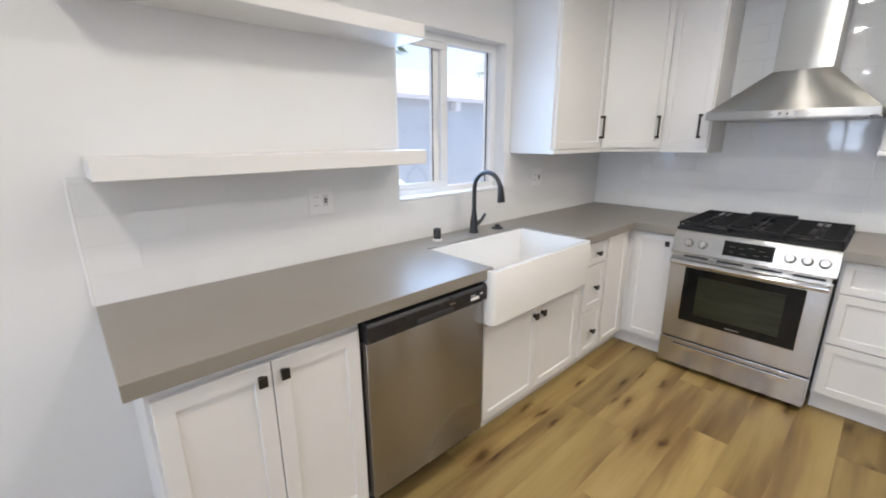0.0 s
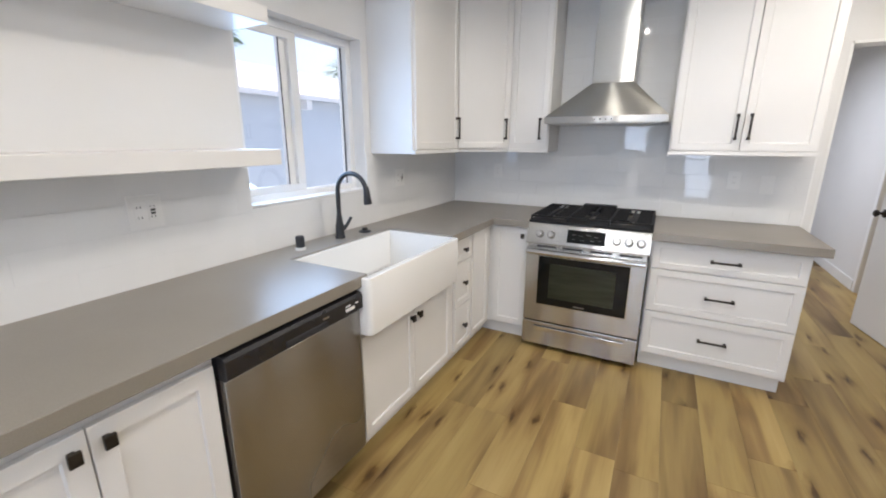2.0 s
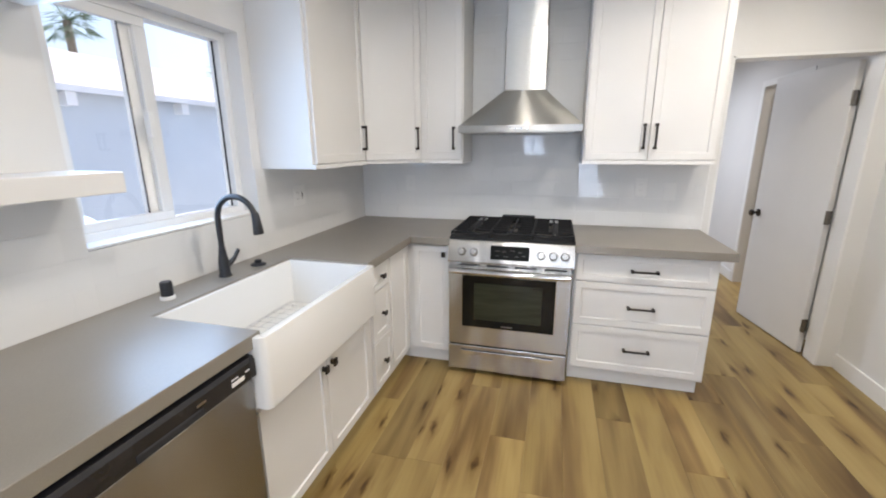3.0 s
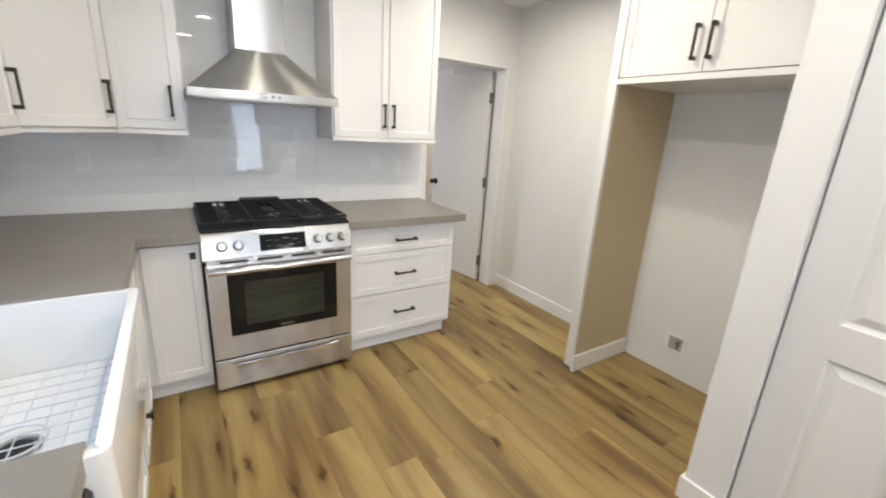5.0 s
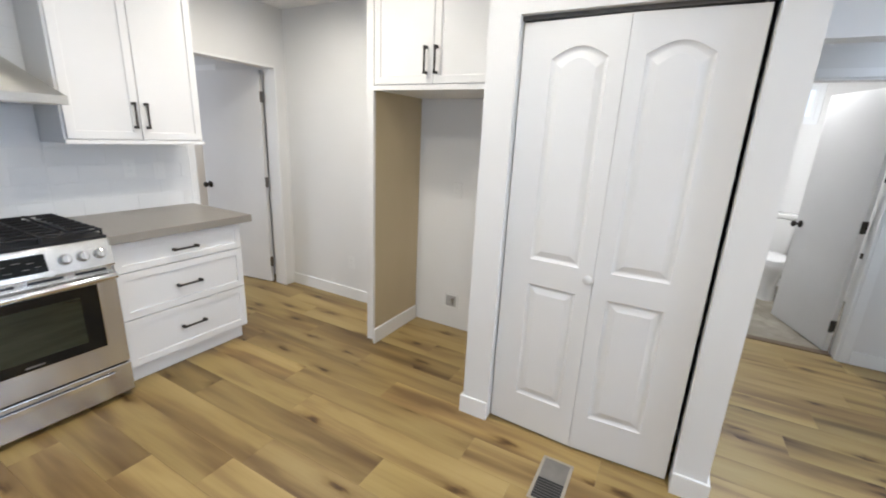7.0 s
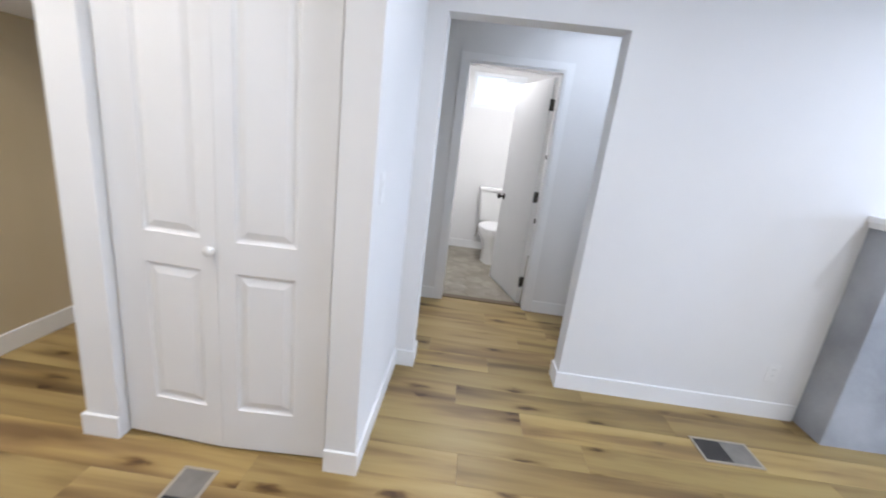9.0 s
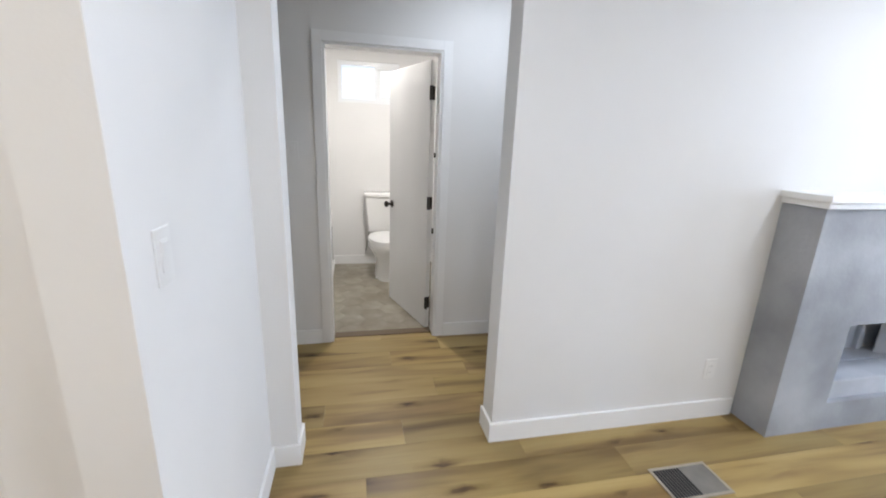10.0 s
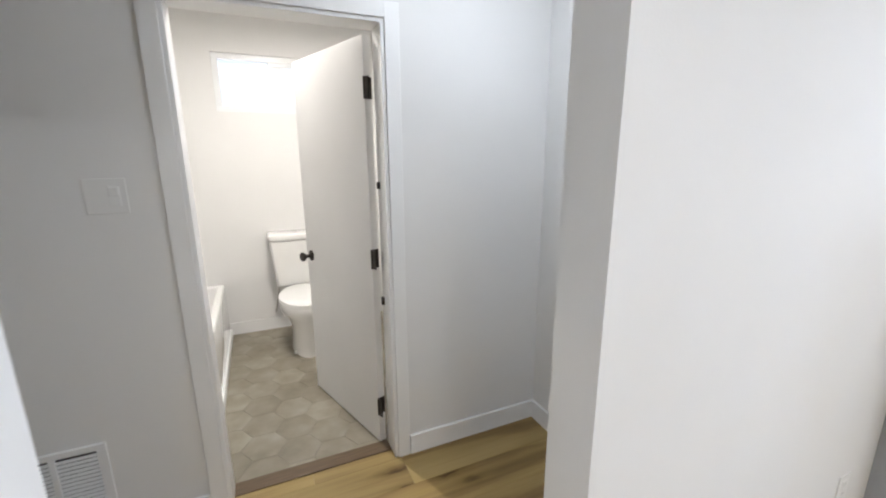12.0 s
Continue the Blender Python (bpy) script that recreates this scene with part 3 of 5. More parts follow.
# ---- worktops ----
wt = thing("worktop", (-1.7, -0.3, 0.875), "warm grey quartz worktop with a sink cut-out", "countertop")
part("slab", prism([(-3.44, 0), (-3.44, -0.65), (-2.126, -0.65), (-2.126, -0.205), (-1.335, -0.205), (-1.335, -0.65), (-0.685, -0.65), (-0.685, -0.903), (-0.0, -0.903), (-0.0, 0)], 0.867, 0.915, 0.0025), "quartz", wt)
wt2 = thing("worktop", (-0.34, -2.1, 0.875), "short grey quartz worktop beside the range", "countertop")
part("slab", one(-0.685, 0.0, -2.505, -1.668, 0.867, 0.915, bevel=0.0025), "quartz", wt2)


# ---- base cabinets ----
def cabinet(name, base, label, group="kitchen cabinets"):
    return thing(name, base, label, "cabinet", group)


FY = -0.605   # carcass front on the window run
# two-door unit at the open end
c = cabinet("base_cabinet", (-3.09, -0.3, 0), "white two-door base cabinet at the counter end")
part("body", boxes([(-3.40, -2.787, FY, -0.002, 0.10, 0.866)]), "cabinet", c)
part("toe_kick", one(-3.385, -2.787, -0.545, -0.50, 0.0, 0.10), "toe", c)
for x0, x1, kx in ((-3.39, -3.095, -3.128), (-3.092, -2.795, -3.062)):
    d = part("door", shaker(x1 - x0, 0.715, rail=0.066, m=SOUTH(x0, FY, 0.115)), "cabinet", c)
    part("knob", square_knob(pose(kx, FY - 0.019, 0.785)), "bronze", d, "dark square knob")
# sink unit
c = cabinet("sink_cabinet", (-1.70, -0.3, 0), "white two-door cabinet under the farmhouse sink")
part("body", boxes([(-2.157, -1.248, FY, -0.002, 0.10, 0.648), (-2.157, -2.150, FY + 0.002, -0.21, 0.648, 0.866)]), "cabinet", c)
part("toe_kick", one(-2.165, -1.25, -0.545, -0.50, 0.0, 0.10), "toe", c)
for x0, x1, kx in ((-2.147, -1.725, -1.758), (-1.721, -1.300, -1.689)):
    d = part("door", shaker(x1 - x0, 0.505, m=SOUTH(x0, FY, 0.118)), "cabinet", c)
    part("knob", square_knob(pose(kx, FY - 0.019, 0.565)), "bronze", d, "dark square knob")
# narrow drawers
c = cabinet("drawer_cabinet", (-1.11, -0.3, 0), "narrow white three-drawer cabinet beside the sink")
part("body", boxes([(-1.245, -0.985, FY, -0.002, 0.10, 0.866), (-1.325, -1.247, FY, -0.21, 0.65, 0.866)]), "cabinet", c)
part("toe_kick", one(-1.248, -0.985, -0.545, -0.50, 0.0, 0.10), "toe", c)
for z0, z1 in ((0.712, 0.852), (0.418, 0.706), (0.118, 0.412)):
    d = part("drawer", shaker(0.243, z1 - z0, rail=0.040 if z1 - z0 < 0.2 else 0.052, m=SOUTH(-1.240, FY, z0)), "cabinet", c)
    part("knob", square_knob(pose(-1.118, FY - 0.019, (z0 + z1) / 2) @ Matrix.Rotation(radians(90), 4, "Y")), "bronze", d, "dark square knob")
# corner units: a framed filler and a narrow door
c = cabinet("corner_cabinet", (-0.6, -0.5, 0), "white corner base cabinet with a narrow door")
part("body", boxes([(-0.983, -0.625, FY, -0.002, 0.10, 0.866), (-0.625, -0.002, -0.898, -0.002, 0.10, 0.866)]), "cabinet", c)
part("toe_kick", boxes([(-0.985, -0.54, -0.545, -0.50, 0.0, 0.10), (-0.575, -0.54, -0.898, -0.545, 0.0, 0.10)]), "toe", c)
part("panel", shaker(0.275, 0.735, rail=0.05, m=SOUTH(-0.975, FY, 0.118)), "cabinet", c)
d = part("door", shaker(0.245, 0.735, m=WEST(-0.625, -0.648, 0.118)), "cabinet", c)
part("knob", square_knob(pose(-0.644, -0.862, 0.800, 0, 0, -90)), "bronze", d, "dark square knob")
# three wide drawers
c = cabinet("drawer_cabinet", (-0.32, -2.07, 0), "wide white three-drawer cabinet at the run's end")
part("body", boxes([(-0.622, -0.002, -2.445, -1.672, 0.10, 0.866)]), "cabinet", c)
part("toe_kick", one(-0.575, -0.03, -2.432, -1.675, 0.0, 0.10), "toe", c)
for z0, z1, hz in ((0.690, 0.858, 0.770), (0.411, 0.684, 0.543), (0.118, 0.405, 0.268)):
    d = part("drawer", shaker(0.752, z1 - z0, rail=0.05 if z1 - z0 < 0.2 else 0.056, m=WEST(-0.622, -1.684, z0)), "cabinet", c)
    part("handle", bar_pull(pose(-0.641, -1.985, hz, 0, 0, -90) @ Matrix.Rotation(radians(90), 4, "Y")), "bronze", d, "dark bronze bar handle")

# ---- wall cabinets ----
ZB, ZT = 1.366, 2.44
DB = 1.392
c = cabinet("wall_cabinet", (-0.92, -0.16, ZB), "tall white single-door wall cabinet by the window")
part("body", boxes([(-1.222, -0.612, -0.315, -0.002, ZB, CEIL - 0.002)]), "cabinet", c)
part("bottom_rail", one(-1.224, -0.62, -0.337, -0.31, ZB - 0.002, DB - 0.004, bevel=0.002), "cabinet", c)
d = part("door", shaker(0.578, ZT - DB, m=SOUTH(-1.205, -0.315, DB)), "cabinet", c)
part("handle", bar_pull(pose(-0.662, -0.334, 1.455)), "bronze", d, "dark bronze bar handle")
c = cabinet("corner_wall_cabinet", (-0.3, -0.3, ZB), "white diagonal corner wall cabinet")
part("body", prism([(-0.61, -0.002), (-0.61, -0.315), (-0.315, -0.61), (-0.002, -0.61), (-0.002, -0.002)], ZB, CEIL - 0.002), "cabinet", c)
dg = math.hypot(0.295, 0.295)
d = part("door", shaker(dg - 0.012, ZT - DB, m=pose(-0.61, -0.315, DB, 0, 0, -45) @ Matrix.Translation((0.006, 0, 0))), "cabinet", c)
part("handle", bar_pull(pose(-0.61, -0.315, 1.455, 0, 0, -45) @ Matrix.Translation((dg - 0.045, -0.019, 0))), "bronze", d, "dark bronze bar handle")
c = cabinet("wall_cabinet", (-0.16, -0.76, ZB), "narrow white wall cabinet beside the hood")
part("body", boxes([(-0.315, -0.002, -0.912, -0.612, ZB, CEIL - 0.002)]), "cabinet", c)
part("bottom_rail", one(-0.337, -0.31, -0.914, -0.62, ZB - 0.002, DB - 0.004, bevel=0.002), "cabinet", c)
d = part("door", shaker(0.283, ZT - DB, m=WEST(-0.315, -0.621, DB)), "cabinet", c)
part("handle", bar_pull(pose(-0.334, -0.852, 1.455, 0, 0, -90)), "bronze", d, "dark bronze bar handle")
c = cabinet("wall_cabinet", (-0.16, -2.06, ZB), "tall white two-door wall cabinet by the doorway")
part("body", boxes([(-0.315, -0.002, -2.437, -1.688, ZB, CEIL - 0.002)]), "cabinet", c)
part("bottom_rail", one(-0.337, -0.31, -2.439, -1.686, ZB - 0.002, DB - 0.004, bevel=0.002), "cabinet", c)
for y0, hy in ((-1.698, -2.030), (-2.066, -2.096)):
    d = part("door", shaker(0.363, ZT - DB, m=WEST(-0.315, y0, DB)), "cabinet", c)
    part("handle", bar_pull(pose(-0.334, hy, 1.455, 0, 0, -90)), "bronze", d, "dark bronze bar handle")

# cabinet over the fridge space and its tall side panel
c = cabinet("fridge_cabinet", (-1.88, -3.1, 1.755), "white two-door cabinet above the empty fridge space")
part("body", boxes([(-2.352, -1.452, -3.443, -2.886, 1.757, CEIL - 0.002)]), "cabinet", c)
part("bottom_rail", one(-2.352, -1.452, -2.888, -2.864, 1.752, 1.780, bevel=0.002), "cabinet", c)
for x0, hx in ((-1.462, -1.838), (-1.884, -1.906)):
    d = part("door", shaker(0.418, 0.64, m=NORTH(x0, -2.886, 1.786)), "cabinet", c)
    part("handle", bar_pull(pose(hx, -2.867, 1.835, 0, 0, 180)), "bronze", d, "dark bronze bar handle")
c = thing("fridge_gable", (-1.44, -3.14, 0), "tall fridge side panel, tan inside with white edge", "panel")
part("panel", one(-1.450, -1.426, -3.443, -2.89, 0.0, CEIL - 0.002), "raw_panel", c, "tan unpainted inner face")
part("front_strip", one(-1.456, -1.402, -2.89, -2.866, 0.035, CEIL - 0.002, bevel=0.002), "cabinet", c, "white edge strip")
part("outer_skin", one(-1.426, -1.420, -3.443, -2.89, 0.03, CEIL - 0.002), "cabinet", c, "white outer face")
part("base_strip", one(-1.466, -1.450, -3.431, -2.874, 0.0, 0.112, bevel=0.003), "trim", c, "white base strip")

# ---- sink, tap and counter fittings ----
sk = thing("farmhouse_sink", (-1.746, -0.45, 0.655), "white fireclay apron-front farmhouse sink", "sink")
X0, X1, Y0, Y1, Z0, Z1 = -2.165, -1.327, -0.688, -0.195, 0.655, 0.906
bm = bmesh.new()
box(bm, X0, X1, Y0, Y1, Z0, Z1)
bmesh.ops.bevel(bm, geom=[e for e in bm.edges if abs(e.verts[0].co.z - e.verts[1].co.z) > 0.1], offset=0.024, segments=5, affect="EDGES", profile=0.5)
top = max(bm.faces, key=lambda q: q.calc_center_median().z)
bmesh.ops.inset_region(bm, faces=[top], thickness=0.026, depth=0.0)
r = bmesh.ops.extrude_face_region(bm, geom=[top])
vs = [g for g in r["geom"] if isinstance(g, bmesh.types.BMVert)]
bmesh.ops.delete(bm, geom=[top], context="FACES_ONLY")
bmesh.ops.translate(bm, vec=(0, 0, -0.225), verts=vs)
cx, cy = (X0 + X1) / 2, (Y0 + Y1) / 2
for v in vs:
    v.co.x = cx + (v.co.x - cx) * 0.985
    v.co.y = cy + (v.co.y - cy) * 0.975
bmesh.ops.bevel(bm, geom=[e for e in bm.edges if abs(e.verts[0].co.z - e.verts[1].co.z) < 0.05], offset=0.0115, segments=4, affect="EDGES", profile=0.5, clamp_overlap=True)
part("basin", bm, "porcelain", sk, smooth=True)
part("drain", lathe([(0.048, 0.6815), (0.052, 0.684), (0.046, 0.686), (0.036, 0.684), (0.032, 0.683)], (-1.746, -0.440, 0), 28), "chrome", sk, "steel drain ring", smooth=True)
part("strainer", lathe([(0.034, 0.684), (0.026, 0.688), (0.006, 0.687), (0.005, 0.70)], (-1.746, -0.440, 0), 24), "shadow_gap", sk, "dark strainer basket", smooth=True)
gr = thing("sink_grid", (-1.746, -0.44, 0.69), "steel wire grid lying in the sink", "sink grid")
ga, gb, gc, gd, gz = -2.085, -1.405, -0.635, -0.245, 0.703
part("rim", tube([(ga, gc, gz), (ga + 0.02, gc - 0.0, gz), (gb - 0.02, gc, gz), (gb, gc + 0.02, gz), (gb, gd - 0.02, gz), (gb - 0.02, gd, gz), (ga + 0.02, gd, gz), (ga, gd - 0.02, gz)], 0.003, 8, True), "coated_wire", gr, smooth=True)
for k in range(1, 13):
    x = ga + (gb - ga) * k / 13
    if abs(x + 1.95) < 0.062:
        part("wire", rod(bmesh.new(), (x, gc, gz), (x, -0.462, gz), 0.0019, seg=6), "coated_wire", gr)
        part("wire", rod(bmesh.new(), (x, -0.338, gz), (x, gd, gz), 0.0019, seg=6), "coated_wire", gr)
    else:
        part("wire", rod(bmesh.new(), (x, gc, gz), (x, gd, gz), 0.0019, seg=6), "coated_wire", gr)
for k in range(1, 8):
    y = gc + (gd - gc) * k / 8
    if abs(y + 0.40) < 0.062:
        part("wire", rod(bmesh.new(), (-1.888, y, gz - 0.003), (gb, y, gz - 0.003), 0.0019, seg=6), "coated_wire", gr)
        part("wire", rod(bmesh.new(), (ga, y, gz - 0.003), (-2.012, y, gz - 0.003), 0.0019, seg=6), "coated_wire", gr)
    else:
        part("wire", rod(bmesh.new(), (ga, y, gz - 0.003), (gb, y, gz - 0.003), 0.0019, seg=6), "coated_wire", gr)
part("drain_ring", tube([(-1.746 + 0.062 * math.cos(a), -0.440 + 0.062 * math.sin(a), gz) for a in np.linspace(0, 2 * math.pi, 25)[:-1]], 0.0028, 8, True), "coated_wire", gr, smooth=True)
for x in (ga + 0.03, gb - 0.03):
    for y in (gc + 0.03, gd - 0.03):
        part("foot", rod(bmesh.new(), (x, y, 0.681), (x, y, gz), 0.007, seg=10), "plastic", gr, "clear rubber foot")

tp = thing("kitchen_tap", (-1.68, -0.115, 0.915), "tall matte black pull-down kitchen tap", "tap")
TX, TY = -1.68, -0.115
part("body", lathe([(0.0275, 0.915), (0.0275, 0.922), (0.024, 0.93), (0.0225, 0.985), (0.017, 1.02), (0.0135, 1.05)], (TX, TY, 0), 24), "black_matte", tp, smooth=True)
arc = [(TX, TY, 1.04), (TX, TY, 1.10), (TX, TY, 1.175)] + [(TX, TY - 0.098 + 0.098 * math.cos(a), 1.178 + 0.098 * math.sin(a)) for a in np.linspace(0, math.pi * 0.93, 16)]
part("spout", tube(arc, 0.0125, 16), "black_matte", tp, smooth=True)
e = Vector(arc[-1])
part("spray_head", tube([e + Vector((0, 0.001, 0.012)), e + Vector((0, -0.003, -0.004)), e + Vector((0, -0.006, -0.03)), e + Vector((0, -0.010, -0.075)), e + Vector((0, -0.011, -0.082))], [0.014, 0.0165, 0.018, 0.022, 0.020], 18), "black_matte", tp, smooth=True)
lv = part("lever", tube([(TX + 0.018, TY, 0.962), (TX + 0.036, TY - 0.002, 0.967), (TX + 0.058, TY - 0.006, 0.984), (TX + 0.085, TY - 0.012, 1.020)], [0.0155, 0.013, 0.010, 0.0085], 12), "black_matte", tp, smooth=True)
ag = thing("air_gap", (-1.976, -0.117, 0.915), "black air gap cap on a white ring", "air gap")
part("ring", lathe([(0.026, 0.915), (0.026, 0.926), (0.023, 0.929)], (-1.976, -0.117, 0), 24), "plastic", ag, "white base ring", smooth=True)
part("cap", lathe([(0.0215, 0.928), (0.0215, 0.978), (0.018, 0.985), (0.01, 0.986)], (-1.976, -0.117, 0), 24), "black_matte", ag, smooth=True)
db = thing("disposal_button", (-1.485, -0.134, 0.915), "flat black disposal button on a flange", "button")
part("flange", lathe([(0.037, 0.915), (0.037, 0.919), (0.030, 0.924), (0.019, 0.926)], (-1.485, -0.134, 0), 28), "black_matte", db, smooth=True)
part("button", lathe([(0.0165, 0.926), (0.0165, 0.938), (0.013, 0.941)], (-1.485, -0.134, 0), 24), "black_matte", db, smooth=True)

# ---- dishwasher ----
dw = thing("dishwasher", (-2.475, -0.35, 0), "stainless dishwasher with black control strip", "dishwasher")
part("body", one(-2.782, -2.168, -0.585, -0.01, 0.10, 0.866), "shadow_gap", dw)
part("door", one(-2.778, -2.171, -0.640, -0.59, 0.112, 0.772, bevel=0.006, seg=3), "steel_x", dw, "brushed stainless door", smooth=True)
bm = bmesh.new()
prof = [(-0.592, 0.776), (-0.646, 0.776), (-0.655, 0.783), (-0.655, 0.838), (-0.648, 0.850), (-0.630, 0.853), (-0.592, 0.853)]
ra = [bm.verts.new((-2.779, y, z)) for y, z in prof]
rb = [bm.verts.new((-2.170, y, z)) for y, z in prof]
for k in range(len(prof)):
    bm.faces.new((ra[k], ra[(k + 1) % len(prof)], rb[(k + 1) % len(prof)], rb[k]))
bm.faces.new(ra)
bm.faces.new(rb[::-1])
cs = part("control_strip", bm, "black_plastic", dw, "glossy black control strip")
part("grip", one(-2.565, -2.375, -0.660, -0.650, 0.785, 0.806, bevel=0.004), "shadow_gap", cs, "dark finger grip")
part("badge", one(-2.395, -2.365, -0.6565, -0.6545, 0.815, 0.821), "nickel", cs)
part("label", one(-2.272, -2.222, -0.6565, -0.6545, 0.798, 0.811), "plastic", cs, "white print bar")
part("label", one(-2.272, -2.245, -0.6565, -0.6545, 0.818, 0.822), "plastic", cs, "white print bar")
part("label", one(-2.215, -2.198, -0.6565, -0.6545, 0.816, 0.820), "plastic", cs, "white print bar")
part("toe_kick", one(-2.778, -2.171, -0.545, -0.50, 0.0, 0.105), "shadow_gap", dw, "dark toe space")

# ---- range ----
rg = thing("gas_range", (-0.36, -1.285, 0), "stainless slide-in gas range with five burners", "range")
RA, RB = -0.905, -1.665
part("body", one(-0.655, -0.02, RB + 0.004, RA - 0.004, 0.035, 0.905), "shadow_gap", rg, "dark side panels")
part("drawer_gap", one(-0.668, -0.655, RB + 0.004, RA - 0.004, 0.035, 0.78), "shadow_gap", rg, "dark gaps")
dr = part("drawer", one(-0.706, -0.668, RB + 0.002, RA - 0.002, 0.032, 0.205, bevel=0.004), "steel", rg)
part("drawer_grip", boxes([(-0.713, -0.704, RB + 0.085, RA - 0.085, 0.144, 0.174)], bevel=0.003), "chrome", dr, "bright recessed grip")
part("grip_shadow", one(-0.7085, -0.7045, RB + 0.085, RA - 0.085, 0.174, 0.180), "shadow_gap", dr)
od = part("oven_door", one(-0.704, -0.668, RB + 0.002, RA - 0.002, 0.214, 0.742, bevel=0.004), "steel", rg)
part("window_frame", one(-0.7065, -0.703, -1.578, -0.992, 0.338, 0.694, bevel=0.001), "chrome", od, "thin bright window edge")
part("window", one(-0.7085, -0.7055, -1.573, -0.997, 0.343, 0.689), "black_glass", od, "black glass border")
part("inner_window", one(-0.7100, -0.7080, -1.495, -1.075, 0.395, 0.642), "oven_glass", od, "dark green see-through glass")
for z in (0.47, 0.55):
    part("rack", one(-0.7105, -0.7098, -1.485, -1.085, z, z + 0.004), "oven_glass", od)
part("badge", one(-0.7092, -0.7083, -1.32, -1.25, 0.358, 0.366), "hinge", od)
part("vent_strip", one(-0.690, -0.672, RB + 0.01, RA - 0.01, 0.742, 0.768), "steel", rg)
for k in range(4):
    y = RA - 0.07 - k * 0.175
    part("vent_slot", one(-0.6925, -0.6895, y - 0.13, y, 0.748, 0.760), "shadow_gap", rg)
hd = [(-0.735 - 0.014 * math.sin(math.pi * k / 12), RA - 0.012 - (0.736) * k / 12, 0.722) for k in range(13)]
bm = tube(hd, 0.0175, 14)
part("door_handle", bm, "chrome", od, "bowed bright bar handle", smooth=True)
for y in (RA - 0.03, RB + 0.03):
    part("handle_bracket", one(-0.742, -0.702, y - 0.013, y + 0.013, 0.708, 0.738, bevel=0.004), "steel", od)
# slanted control panel
bm = bmesh.new()
prof = [(-0.600, 0.770), (-0.702, 0.770), (-0.704, 0.778), (-0.668, 0.898), (-0.660, 0.906), (-0.600, 0.908)]
ra = [bm.verts.new((x, RA + 0.004, z)) for x, z in prof]
rb = [bm.verts.new((x, RB - 0.004, z)) for x, z in prof]
for k in range(len(prof)):
    bm.faces.new((ra[k], ra[(k + 1) % len(prof)], rb[(k + 1) % len(prof)], rb[k]))
bm.faces.new(ra)
bm.faces.new(rb[::-1])
cp = part("control_panel", bm, "steel", rg)
tilt = math.atan2(0.036, 0.120)


def on_panel(y, up):
    """A place on the slanted panel, facing out."""
    return Matrix.Translation((-0.704 + math.sin(tilt) * up, y, 0.778 + math.cos(tilt) * up)) @ Matrix.Rotation(tilt, 4, "Y") @ Matrix.Rotation(radians(-90), 4, "Z")


bm = box(bmesh.new(), -0.118, 0.118, -0.004, 0.002, 0.022, 0.108, bevel=0.001)
bm.transform(on_panel(-1.288, 0))
ds = part("display", bm, "black_glass", cp, "black glass clock display")
for lx, lz, lw in ((-0.09, 0.075, 0.03), (-0.045, 0.072, 0.025), (0.0, 0.080, 0.03), (0.05, 0.072, 0.025), (-0.085, 0.045, 0.02), (-0.035, 0.042, 0.03), (0.03, 0.045, 0.025), (0.075, 0.05, 0.02)):
    bm = box(bmesh.new(), lx, lx + lw, -0.0052, -0.0042, lz, lz + 0.0028)
    bm.transform(on_panel(-1.288, 0))
    part("print", bm, "reg_dark", ds, "dim print bar")
for y in (-0.990, -1.066, -1.475, -1.545, -1.614):
    bm = lathe([(0.026, 0.0), (0.026, 0.006), (0.022, 0.012), (0.020, 0.030), (0.017, 0.033)], (0, 0, 0), 24, Matrix.Rotation(radians(90), 4, "X"))
    bm.transform(on_panel(y, 0.062))
    kb = part("knob", bm, "steel", cp, "round stainless knob", smooth=True)
    bm = box(bmesh.new(), -0.005, 0.005, -0.038, -0.030, -0.019, 0.019, bevel=0.002)
    bm.transform(on_panel(y, 0.062))
    part("knob_grip", bm, "chrome", kb)
part("cooktop", one(-0.655, -0.012, RB - 0.006, RA + 0.006, 0.903, 0.921, bevel=0.004), "enamel", rg, "black enamel cooktop", smooth=True)
part("rear_vent", one(-0.085, -0.012, -1.40, -1.16, 0.919, 0.972, bevel=0.008), "enamel", rg)
for by, bx, rr in ((-1.075, -0.48, 0.042), (-1.075, -0.19, 0.036), (-1.285, -0.34, 0.050), (-1.495, -0.48, 0.046), (-1.495, -0.19, 0.036)):
    bn = part("burner", lathe([(rr + 0.014, 0.920), (rr + 0.012, 0.929), (rr, 0.931), (rr, 0.938)], (bx, by, 0), 24), "hinge", rg, "round dark aluminium burner", smooth=True)
    part("burner_cap", lathe([(rr + 0.002, 0.937), (rr + 0.002, 0.943), (rr - 0.006, 0.947)], (bx, by, 0), 24), "enamel", bn, smooth=True)
